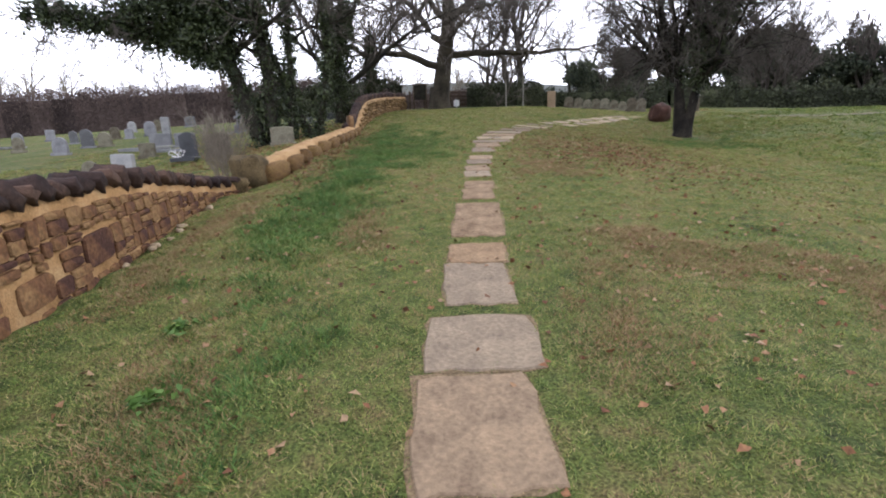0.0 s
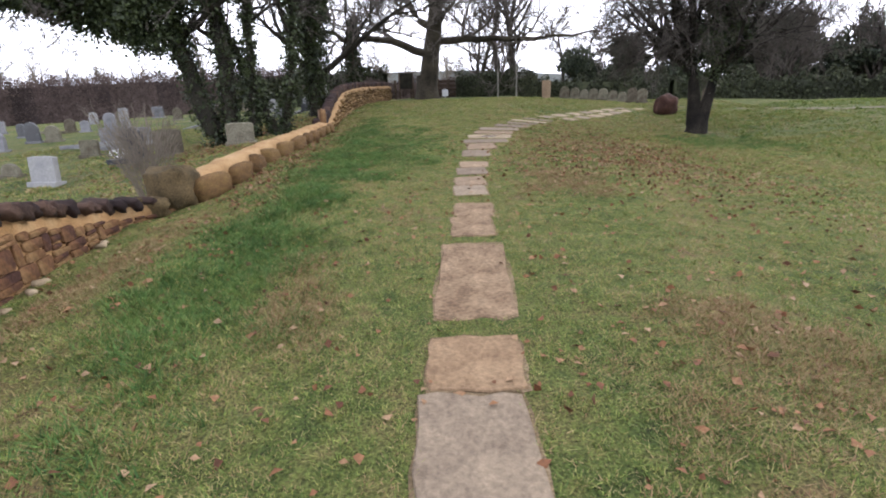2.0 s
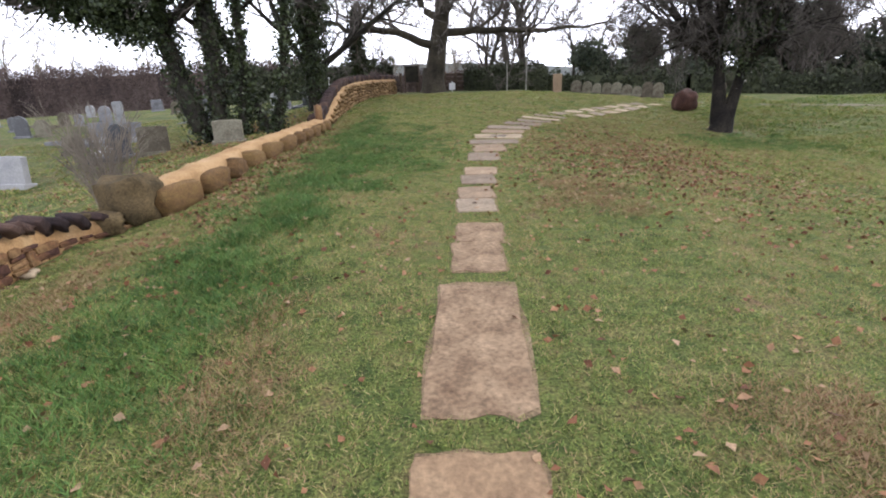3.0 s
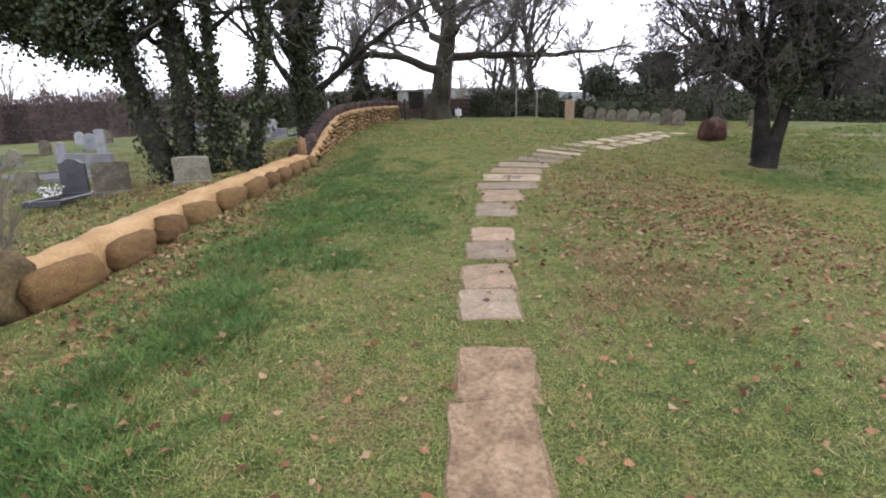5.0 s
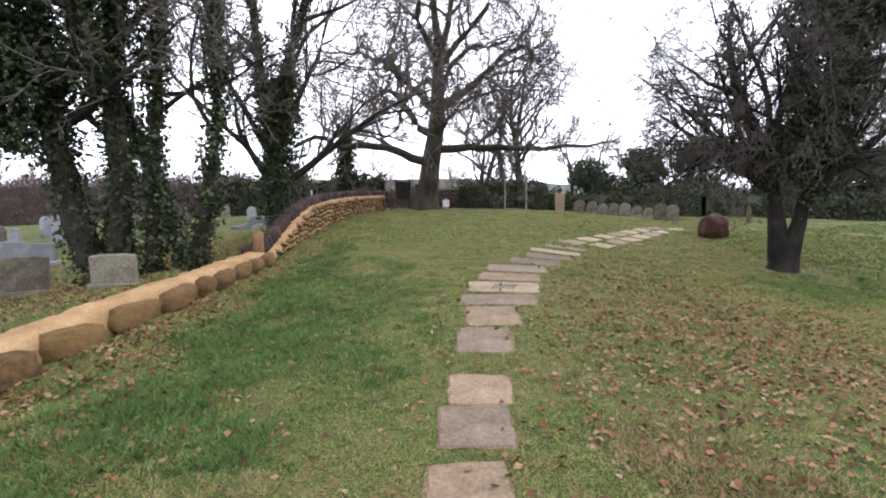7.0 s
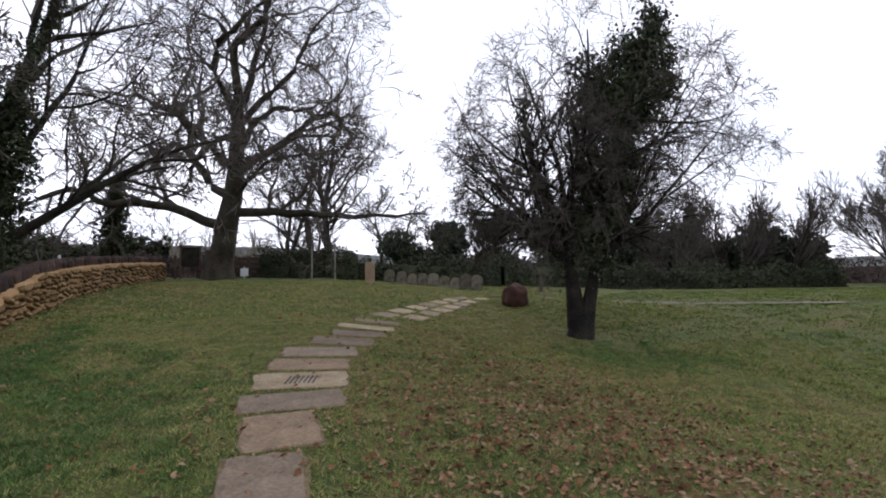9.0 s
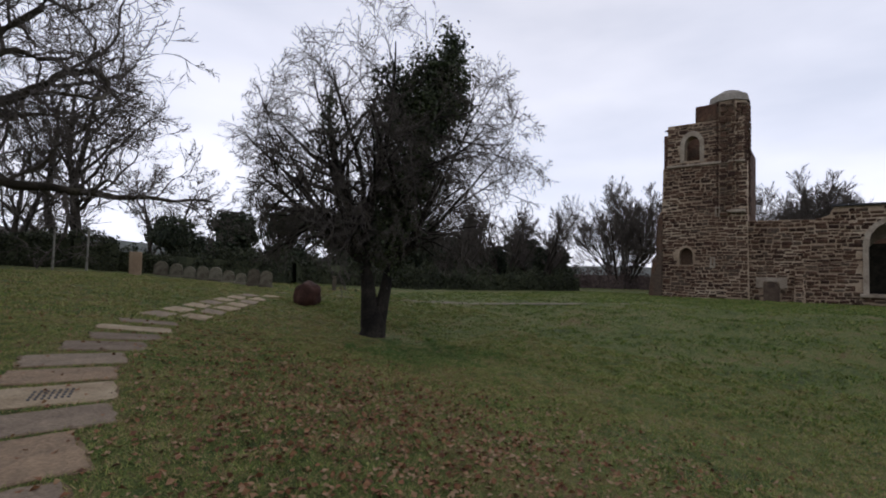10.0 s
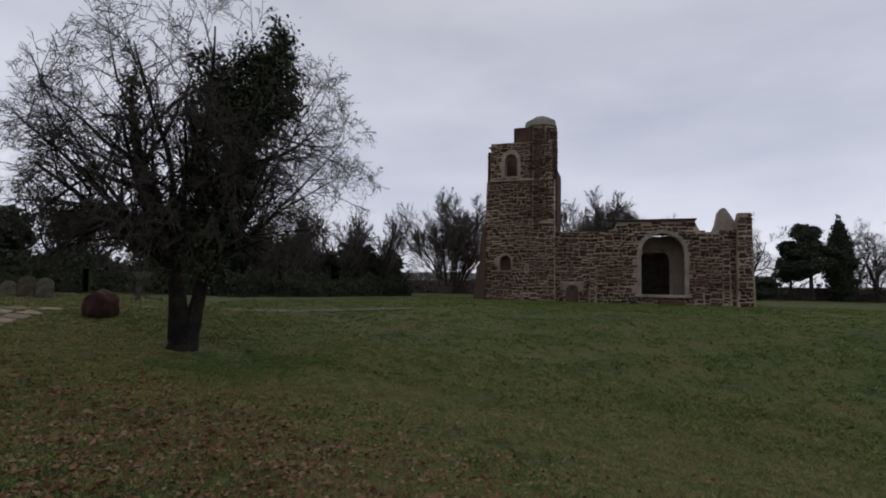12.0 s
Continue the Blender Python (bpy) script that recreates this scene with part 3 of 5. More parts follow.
# middle length: a low row of rounded stones under a thick cap of ochre mortar
low_wall = thing("stone_wall", "low wall of rounded mossy stones under a thick ochre mortar cap", "wall")
low_top = lambda y: float(np.interp(y, [8.0, 9.4, 12, 15, 15.6], [0.3, 0.31, 0.28, 0.23, 0.18]))
part("mortar_cap", wall_core(8.5, 15.35, 0.1, 0.02, low_top, 0.38, M_CAPMORTAR, "mortar_cap", wave=0.02), low_wall, label="smooth ochre lime mortar")
BOULD = [rock_mesh("stone", 0.22, 1.0, 1.0, 90 + k, M_MOSSSTONE, 0.1, 0.42, 3) for k in range(7)]
y, k = 8.3, 0
while y < 15.3:
    w = srng.uniform(0.5, 0.85) if y < 12.5 else srng.uniform(0.36, 0.55)
    mid = y + w / 2
    x = wall_x(mid) + 0.02
    h = low_top(mid)
    part("stone", BOULD[k % 7], low_wall, pose(x, mid, ground(x + 0.1, mid) + h * 0.37, srng.uniform(-9, 7), 0, heading(mid)) @ Matrix.Diagonal((srng.uniform(0.85, 1.1), w * 0.83, h * srng.uniform(0.82, 0.98), 1)))
    y += w + srng.uniform(0.02, 0.07)
    k += 1
for k, (y, s) in enumerate([(8.28, 0.46), (7.93, 0.22)]):
    x = wall_x(y) - 0.16
    part("stone", rock_mesh("stone", 0.46, s, s * 1.1, 120 + k, M_OLIVESTONE, 0.2, 0.5, 4), low_wall, pose(x, y, ground(x + 0.2, y) + s * 0.4, 0, 0, 10 * k))

# far length: thin courses in fresh mortar that climb to full height, dark coping behind
far_wall = thing("stone_wall", "far rubble wall in thin ochre-mortared courses with dark coping", "wall")
far_top = lambda y: float(np.interp(y, [15.6, 16.6, 18.0, 20.0, 24, 33.5], [0.1, 0.22, 0.5, 0.7, 0.76, 0.8]))
part("mortar", wall_core(15.7, 33.5, 0.3, 0.0, far_top, 0.42, M_CAPMORTAR, "mortar"), far_wall, label="ochre lime mortar")
FLAT = [rock_mesh("stone", 0.09, 1.0, 1.0, 130 + k, M_OCHRESTONE, 0.1, 0.3, 1) for k in range(6)]
zrow, count = 0.0, 0
while zrow < 0.72:
    y = 15.9 + srng.uniform(0, 0.3)
    while y < 33.2:
        w = srng.uniform(0.16, 0.42) * (1 if y < 24 else 1.6)
        mid = y + w / 2
        if zrow + 0.09 < far_top(mid):
            x = wall_x(mid)
            part("stone", FLAT[count % 6], far_wall, pose(x, mid, ground(x + 0.1, mid) + zrow + 0.05 + srng.uniform(-0.03, 0.03), srng.uniform(-14, 14), 0, heading(mid)) @ Matrix.Diagonal((1, w * 0.9, srng.uniform(0.06, 0.12), 1)))
            count += 1
        y += w + srng.uniform(0.02, 0.08)
    zrow += 0.12
y, k = 15.3, 0
while y < 33.4:
    x = wall_x(y) - 0.26
    part("coping_stone", COPE[k % 8], far_wall, pose(x, y, ground(x + 0.3, y) + far_top(y) + 0.1, srng.uniform(15, 40), srng.uniform(-8, 8), heading(y) + srng.uniform(-12, 12)) @ Matrix.Diagonal((0.9, 1.5, 0.85, 1)))
    y += srng.uniform(0.26, 0.36)
    k += 1
part("end_slab", rock_mesh("end_slab", 0.16, 0.75, 0.62, 160, M_IRONSTONE, 0.12, 0.3, 3), far_wall, pose(wall_x(15.4) - 0.2, 15.5, ground(wall_x(15.4), 15.5) + 0.22, 0, 0, 15), "reddish upright slab")
track = new("road", mesh_of("road", [(x + dx, y + dy, ground(x + dx, y + dy) + 0.02) for x, y in ((10.6, 26.2), (11.8, 24.9), (13.0, 22.7), (14.7, 19.9), (17.5, 17.2), (21.0, 15.0)) for dx, dy in ((-0.2, -0.15), (0.2, 0.15))], [(2 * k, 2 * k + 1, 2 * k + 3, 2 * k + 2) for k in range(5)], M_GRAVEL))
tagged(track, "narrow pale worn track across the lawn", "track", kind="structure")


# ---- the ruined church ----
EYE_TO_RUIN = 31.0
RA = radians(84)
R0 = Vector((0.72 + EYE_TO_RUIN * math.sin(RA), 7.65 + EYE_TO_RUIN * math.cos(RA), 0))
RUIN = Matrix.Translation(R0) @ Matrix.Rotation(-RA, 4, "Z")  # local x along the front, local y into the building, z up
ruin = thing("ruined_church", "roofless ironstone church ruin with a broken tower and arched doorway", "ruin", m=RUIN)


def plane_stones(x0, x1, top, bottom, front, seed, holes, w=(0.18, 0.56), h=(0.12, 0.23), proud=0.05):
    """Rubble blocks set proud of a wall face, in uneven courses: vertices and faces."""
    r = random.Random(seed)
    v, f = [], []
    z = bottom
    while z < 14:
        hh = r.uniform(*h)
        x = x0 + r.uniform(0, 0.12)
        while x < x1 - 0.08:
            ww = min(r.uniform(*w), x1 - x)
            dz = 0.05 * math.sin(x * 1.9 + z * 0.7 + seed) + r.uniform(-0.035, 0.035)
            a, b, c, d = x + 0.028, x + ww - 0.03, z + 0.026 + dz, z + hh - 0.029 + dz + r.uniform(-0.03, 0.015)
            mx, mz = (a + b) / 2, (c + d) / 2
            if d < top(mx) and not any(hole(mx, mz, ww / 2) for hole in holes):
                q = len(v)
                y1 = front - r.uniform(0.2, 1.0) * proud
                j = lambda: r.uniform(-0.03, 0.03)
                v += [(a + j(), y1, c + j()), (b + j(), y1, c + j()), (b + j(), y1, d + j()), (a + j(), y1, d + j())]
                v += [(a - 0.01, front + 0.02, c - 0.01), (b + 0.01, front + 0.02, c - 0.01), (b + 0.01, front + 0.02, d + 0.01), (a - 0.01, front + 0.02, d + 0.01)]
                f += [(q, q + 1, q + 2, q + 3), (q + 4, q + 5, q + 1, q), (q + 5, q + 6, q + 2, q + 1), (q + 6, q + 7, q + 3, q + 2), (q + 7, q + 4, q, q + 3)]
            x += ww
        z += hh
    return v, f


def arch_outline(cx, half, spring, rise, base, n=9, point=0.25):
    """A pointed arch, from one foot over the top to the other, as x and z."""
    pts = [(cx - half, base)]
    for k in range(n):
        t = math.pi * k / (n - 1)
        x = -math.cos(t)
        z = math.sin(t) ** (1.0 - point * 0.4) * (1 + point * (1 - abs(x)) * 0.4)
        pts.append((cx + half * x, spring + rise * z))
    return pts + [(cx + half, base)]


def inside_arch(cx, half, spring, rise, base, grow=0.0):
    def test(x, z, w=0.0):
        u = abs(x - cx)
        if u > half + grow + w * 0.5 or z < base - 0.1:
            return False
        return z < spring + (rise + grow) * math.sqrt(max(0.0, 1 - (u / (half + grow + 0.01)) ** 2)) + grow * 0.3 if u < half + grow else z < spring
    return test


def pierced_wall(name, outline, openings, y0, y1, mat):
    """A wall between two depths, from an outline and openings in x and z, filled and given its thickness."""
    cu = bpy.data.curves.new(name, "CURVE")
    cu.dimensions, cu.fill_mode = "2D", "BOTH"
    for pts in [outline, *openings]:
        sp = cu.splines.new("POLY")
        sp.points.add(len(pts) - 1)
        for p, (x, z) in zip(sp.points, pts):
            p.co = (x, z, 0, 1)
        sp.use_cyclic_u = True
    cu.extrude = (y1 - y0) / 2
    tmp = bpy.data.objects.new(name, cu)
    scene.collection.objects.link(tmp)
    me = bpy.data.meshes.new_from_object(tmp.evaluated_get(bpy.context.evaluated_depsgraph_get()))
    bpy.data.objects.remove(tmp)
    me.transform(Matrix.Translation((0, (y0 + y1) / 2, 0)) @ Matrix.Rotation(radians(90), 4, "X"))
    me.materials.clear()
    me.materials.append(mat)
    return me


def ring_mesh(name, pts, inner, y0, y1, mat):
    """A moulded surround between two open outlines of equal length."""
    v, f = [], []
    n = len(pts)
    for (ax, az), (bx, bz) in zip(pts, inner):
        v += [(ax, y0, az), (bx, y0, bz), (bx, y1, bz), (ax, y1, az)]
    for k in range(n - 1):
        for j in range(4):
            q, s = 4 * k + j, 4 * k + (j + 1) % 4
            f.append((q, s, s + 4, q + 4))
    f += [(0, 3, 2, 1), (4 * n - 4, 4 * n - 3, 4 * n - 2, 4 * n - 1)]
    return mesh_of(name, v, f, mat)


B = 0.7  # foot of the walls, under the turf
# nave wall with the great doorway
nave_line = [(-3.6, B), (7.0, B), (7.0, 5.9), (6.55, 6.0), (6.5, 5.3), (4.75, 5.15), (4.55, 5.45), (4.4, 5.85), (0.3, 5.85), (0.1, 5.45), (-0.4, 5.25), (-1.6, 5.3), (-3.6, 5.3)]
door = arch_outline(2.72, 1.2, 4.0, 1.1, 1.6)
part("nave_wall", pierced_wall("nave_wall", nave_line, [door], 0.0, 0.75, M_RUINMORTAR), ruin, label="rubble wall with pale mortar joints")


def nave_top(x):
    return float(np.interp(x, [-3.6, -1.6, -0.4, 0.1, 0.3, 4.4, 4.55, 4.75, 6.5, 7], [5.3, 5.3, 5.25, 5.45, 5.8, 5.8, 5.45, 5.15, 5.3, 5.9]))


niche = lambda x, z, w=0: -2.8 < x < -1.8 and 0.6 < z < 2.15
v, f = plane_stones(-3.55, 6.95, nave_top, 0.75, 0.0, 11, [inside_arch(2.72, 1.2, 4.0, 1.1, 1.6, 0.12), niche])
# the lower blocks singly, the rest joined
v, f = np.array(v).reshape(-1, 8, 3), np.array(f).reshape(-1, 5, 4)
low = v[:, :, 2].mean(1) < np.sort(v[:, :, 2].mean(1))[min(299, len(v) - 1)]
for blk in v[low]:
    part("stone", mesh_of("stone", blk, f[0], M_RUINBLOCK), ruin)
tagged(part("rubble", mesh_of("rubble", v[~low].reshape(-1, 3), (np.arange((~low).sum())[:, None, None] * 8 + f[0]).reshape(-1, 4), M_RUIN), ruin, label="dark brown ironstone blocks"), kind="stuff") if (~low).any() else None
outer = arch_outline(2.72, 1.36, 4.0, 1.26, 1.6)
part("door_arch", ring_mesh("door_arch", outer, arch_outline(2.72, 1.14, 4.0, 1.05, 1.6), -0.1, 0.4, M_DRESSED), ruin, label="pale dressed limestone arch")
part("sill", mesh_bm("sill", box_bm(3.0, 0.7, 0.18, 0.03), M_DRESSED), ruin, Matrix.Translation((2.72, 0.1, 1.44)))
part("step", mesh_bm("step", box_bm(1.3, 0.9, 0.3, 0.04), M_RUIN), ruin, Matrix.Translation((3.1, -0.35, 1.05)))
# porch back wall and its dark inner doorway
part("inner_wall", pierced_wall("inner_wall", [(0.2, B), (5.2, B), (5.2, 5.12), (0.2, 5.12)], [arch_outline(2.45, 0.85, 3.65, 0.75, 1.55)], 1.9, 2.3, M_PLASTER), ruin, label="stained old plaster")
part("inner_arch", ring_mesh("inner_arch", arch_outline(2.45, 0.98, 3.65, 0.9, 1.55), arch_outline(2.45, 0.82, 3.65, 0.72, 1.55), 1.84, 2.2, M_DRESSED), ruin, label="dressed limestone door frame")
for sx in (0.2, 4.7):
    part("porch_side", mesh_bm("porch_side", box_bm(0.5, 1.2, 4.3, 0.02), M_PLASTER), ruin, Matrix.Translation((sx + 0.1, 1.32, B)))
part("porch_floor", mesh_bm("porch_floor", box_bm(4.4, 2.6, 0.3, 0.02), M_DRESSED), ruin, Matrix.Translation((2.6, 1.6, 1.28)))
part("nave_back_wall", mesh_bm("nave_back_wall", box_bm(16, 0.7, 4.2, 0.05), M_RUIN), ruin, Matrix.Translation((-0.5, 9.0, B)))
part("parapet", mesh_bm("parapet", box_bm(4.3, 1.0, 0.1, 0.02), M_DARK), ruin, Matrix.Translation((2.35, 0.3, 5.85)), label="dark lead parapet capping")
# slab added over the open porch to keep the sky's light out
part("porch_roof", mesh_bm("porch_roof", box_bm(4.9, 1.6, 0.12, 0.02), M_DARK), ruin, Matrix.Translation((2.6, 1.5, 5.22)))
# no real door: a dark sheet stands for the shade beyond the inner doorway
part("door_leaf", mesh_bm("door_leaf", box_bm(1.64, 0.08, 2.6, 0.01), M_DARKBARK), ruin, Matrix.Translation((2.45, 2.28, 1.56)), label="dark sheet standing for the shade in the inner doorway")
# broken gable stump and end buttress
gable = profile_bm([(5.25, 5.0), (5.5, 5.7), (5.62, 6.3), (5.8, 6.55), (6.0, 6.5), (6.25, 6.1), (6.4, 5.8), (6.5, 5.0)], 0.7, 0.05)
part("gable_stump", mesh_bm("gable_stump", gable, M_PLASTER), ruin, Matrix.Translation((0, 0.45, 0)), label="plastered stump of the gable")
for nm, bx, bw, bt, by in (("buttress", 6.75, 0.75, 6.15, -0.5), ("buttress", 4.55, 0.5, 2.6, -0.2), ("buttress", 5.9, 0.4, 5.0, -0.12), ("buttress", -1.15, 0.45, 2.5, -0.2)):
    core = profile_bm([(bx - bw / 2, B), (bx + bw / 2 + 0.1, B), (bx + bw / 2, bt - 0.5), (bx + bw / 2 - 0.05, bt), (bx - bw / 2 + 0.08, bt)], 0.6, 0.03)
    bt_ob = part(nm, mesh_bm(nm, core, M_RUINMORTAR), ruin, Matrix.Translation((0, by + 0.3, 0)))
    v, f = plane_stones(bx - bw / 2, bx + bw / 2, lambda x, t=bt: t - 0.05, 0.75, by, int(bx * 10) + 50, [], (0.25, 0.5))
    tagged(part("rubble", mesh_of("rubble", v, f, M_RUIN), bt_ob, Matrix.Translation((0, -by - 0.3, 0))), kind="stuff")
# blocked low doorway with a label mould
low_niche = arch_outline(-2.3, 0.36, 1.75, 0.3, 0.8)
part("blocked_door", mesh_bm("blocked_door", profile_bm(low_niche, 0.1, 0.0), M_TIMBER), ruin, Matrix.Translation((0, -0.04, 0)), label="blocked low doorway in shadow")
part("label_mould", ring_mesh("label_mould", [(-2.98, 1.75), (-2.98, 2.3), (-1.62, 2.3), (-1.62, 1.75)], [(-2.66, 1.75), (-2.66, 2.08), (-1.94, 2.08), (-1.94, 1.75)], -0.16, 0.05, M_DRESSED), ruin, label="pale square label mould")
# tower: three diminishing stages
TW0, TW1 = -8.05, -3.35
tower_line = [(TW0 - 0.25, B), (TW1 + 0.1, B), (TW1, 5.2), (TW1, 8.5), (TW1 - 0.15, 8.55), (TW1 - 0.15, 11.0), (-7.35, 11.0), (-7.35, 8.55), (-7.6, 8.5), (-7.65, 6.0), (-7.8, 5.9), (-7.85, 3.2)]
window = arch_outline(-6.05, 0.42, 9.75, 0.5, 8.85)
low_win = arch_outline(-6.35, 0.36, 3.5, 0.35, 2.9)
TF = -0.25
part("tower_front", pierced_wall("tower_front", tower_line, [window, low_win], TF, TF + 0.8, M_RUINMORTAR), ruin, label="tower front in rubble masonry")
v, f = plane_stones(-7.95, TW1 + 0.02, lambda x: 5.9 if x < -7.6 else (8.5 if x < -7.35 else 10.95), 0.75, TF, 21, [inside_arch(-6.05, 0.42, 9.75, 0.5, 8.85, 0.1), inside_arch(-6.35, 0.36, 3.5, 0.35, 2.9, 0.05), lambda x, z, w=0: x < -7.8 and z > 3.2])
tagged(part("rubble", mesh_of("rubble", v, f, M_RUIN), ruin, label="dark brown ironstone blocks"), kind="stuff")
part("window_arch", ring_mesh("window_arch", arch_outline(-6.05, 0.62, 9.75, 0.74, 8.75), arch_outline(-6.05, 0.4, 9.75, 0.48, 8.75), TF - 0.08, TF + 0.4, M_DRESSED), ruin, label="pale pointed window surround")
part("niche_back", mesh_bm("niche_back", box_bm(1.0, 0.2, 1.2, 0.0), M_RUIN), ruin, Matrix.Translation((-6.35, TF + 0.5, 2.8)))
part("niche_arch", ring_mesh("niche_arch", arch_outline(-6.35, 0.46, 3.5, 0.46, 3.3), arch_outline(-6.35, 0.35, 3.5, 0.34, 3.3), TF - 0.05, TF + 0.2, M_RUINMORTAR), ruin)
part("string_course", mesh_bm("string_course", box_bm(3.95, 0.3, 0.14, 0.03), M_DRESSED), ruin, Matrix.Translation((-5.42, TF + 0.02, 8.5)))
for sx, sz in ((-4.75, 5.55), (-5.0, 2.75)):
    part("slit_window", ring_mesh("slit_window", [(sx - 0.13, sz), (sx - 0.13, sz + 0.6), (sx + 0.13, sz + 0.6), (sx + 0.13, sz), (sx - 0.13, sz)], [(sx - 0.05, sz + 0.1), (sx - 0.05, sz + 0.5), (sx + 0.05, sz + 0.5), (sx + 0.05, sz + 0.1), (sx - 0.05, sz + 0.1)], TF - 0.07, TF + 0.1, M_DRESSED), ruin, label="pale stone slit window")
for nm, x0, x1, y0, y1, zt in (("tower_side", -7.75, -7.0, TF + 0.78, 4.2, 10.7), ("tower_side", TW1 - 0.75, TW1 - 0.02, TF + 0.78, 4.2, 9.6), ("tower_back", -7.5, TW1 - 0.3, 3.6, 4.3, 11.6)):
    part(nm, mesh_bm(nm, box_bm(x1 - x0, y1 - y0, zt - B, 0.04), M_RUIN), ruin, Matrix.Translation(((x0 + x1) / 2, (y0 + y1) / 2, B)))
part("tower_shoulder", mesh_bm("tower_shoulder", box_bm(1.3, 0.75, 0.95, 0.06), M_RUIN), ruin, Matrix.Translation((-5.25, TF + 0.4, 11.0)), label="broken stone shoulder")


def prism(name, cx, cy, r0, r1, z0, z1, mat, sides=8, turn=22.5, cap=0.0):
    v, f = [], []
    rings = [(r0, z0), (r1, z1)] + ([(r1 * 0.45, z1 + cap)] if cap else [])
    for r, z in rings:
        v += [(cx + r * math.cos(math.radians(turn + 360 * k / sides)), cy + r * math.sin(math.radians(turn + 360 * k / sides)), z) for k in range(sides)]
    for i in range(len(rings) - 1):
        for k in range(sides):
            q, s = i * sides + k, i * sides + (k + 1) % sides
            f.append((q, s, s + sides, q + sides))
    f.append(tuple(range((len(rings) - 1) * sides, len(rings) * sides)))
    return mesh_of(name, v, f, mat)


turret = part("stair_turret", prism("stair_turret", -4.3, 0.62, 1.0, 0.98, 5.6, 12.0, M_RUINMORTAR), ruin, label="octagonal stair turret of rubble")
for side in range(8):
    a = math.radians(22.5 + 45 * side)
    b = math.radians(22.5 + 45 * (side + 1))
    half = 1.06 * math.sin(math.radians(22.5))
    v, f = plane_stones(-half, half, lambda x: 11.95, 5.65, 0.0, 60 + side, [], (0.2, 0.42))
    mid = (a + b) / 2
    apo = 1.06 * math.cos(math.radians(22.5))
    mm = Matrix.Translation((-4.3 + apo * math.cos(mid), 0.62 + apo * math.sin(mid), 0)) @ Matrix.Rotation(mid + math.pi / 2, 4, "Z")
    tagged(part("rubble", mesh_of("rubble", v, f, M_RUIN), turret, mm), kind="stuff")
part("turret_cap", prism("turret_cap", -4.3, 0.62, 1.07, 0.98, 12.0, 12.4, M_CAPSTONE, cap=0.32), ruin, label="smooth grey rendered cap")
part("corner_buttress", mesh_bm("corner_buttress", profile_bm([(-8.35, B), (-7.6, B), (-7.6, 5.8), (-7.85, 5.6), (-7.95, 3.4), (-8.15, 3.1)], 0.9, 0.04), M_RUIN), ruin, Matrix.Translation((0, 0.0, 0)))
part("corbel", mesh_bm("corbel", box_bm(0.9, 0.35, 0.16, 0.04), M_DRESSED), ruin, Matrix.Translation((-3.85, TF - 0.1, 5.75)))


# ---- trees ----
# per level: segment length, wobble, lift, children, length ratio, branching angle, where children begin
THORN = [(0.3, 0.07, 0.02, 7, 0.6, 58, 0.25), (0.28, 0.13, 0.0, 6, 0.58, 50, 0.1), (0.22, 0.14, -0.06, 5, 0.55, 45, 0.1), (0.14, 0.16, -0.1, 4, 0.6, 40, 0.1), (0.12, 0.2, -0.1, 0, 0, 0, 0)]
OAK = [(0.8, 0.03, 0.02, 0, 0.5, 60, 0.4), (0.55, 0.23, 0.03, 11, 0.52, 56, 0.15), (0.4, 0.26, 0.04, 7, 0.52, 50, 0.1), (0.32, 0.24, 0.03, 4, 0.55, 45, 0.1), (0.25, 0.22, 0.0, 4, 0.6, 42, 0.1), (0.22, 0.2, 0, 0, 0, 0, 0)]
BARE = [(0.6, 0.08, 0.03, 10, 0.55, 48, 0.15), (0.5, 0.14, 0.05, 8, 0.5, 45, 0.1), (0.4, 0.16, 0.04, 6, 0.52, 40, 0.1), (0.3, 0.15, 0.03, 3, 0.55, 35, 0.1), (0.25, 0.15, 0, 0, 0, 0, 0)]
FAR = [(1.0, 0.06, 0.04, 13, 0.55, 40, 0.1), (0.8, 0.12, 0.07, 10, 0.52, 38, 0.1), (0.6, 0.14, 0.05, 8, 0.55, 35, 0.1), (0.4, 0.14, 0.03, 3, 0.6, 30, 0.2), (0.4, 0.14, 0, 0, 0, 0, 0)]
IVIED = [(0.5, 0.09, 0.03, 9, 0.5, 45, 0.25), (0.4, 0.2, 0.06, 6, 0.52, 45, 0.1), (0.35, 0.15, 0.05, 5, 0.5, 40, 0.1), (0.28, 0.16, 0.0, 4, 0.55, 40, 0.1), (0.2, 0.16, 0, 0, 0, 0, 0)]


def at_ground(x, y, sink=0.1):
    return Vector((x, y, ground(x, y) - sink))



def lumps(specs, rng_, twig=0.13):
    """Leaf places in small tufts, gathered in uneven lumps: centre, spread and number of each."""
    out = []
    for c, sp, n in specs:
        k = max(6, n // 45)
        cores = np.array(c) + np.clip(rng_.normal(size=(k, 3)), -1.5, 1.5) * np.array(sp)
        out.append(cores[rng_.integers(0, k, n)] + rng_.normal(size=(n, 3)) * twig)
    return np.concatenate(out)


# the thorn on the lawn, ivy up its middle
tr = Tree(11, 0.0046)
base = at_ground(8.25, 17.3)


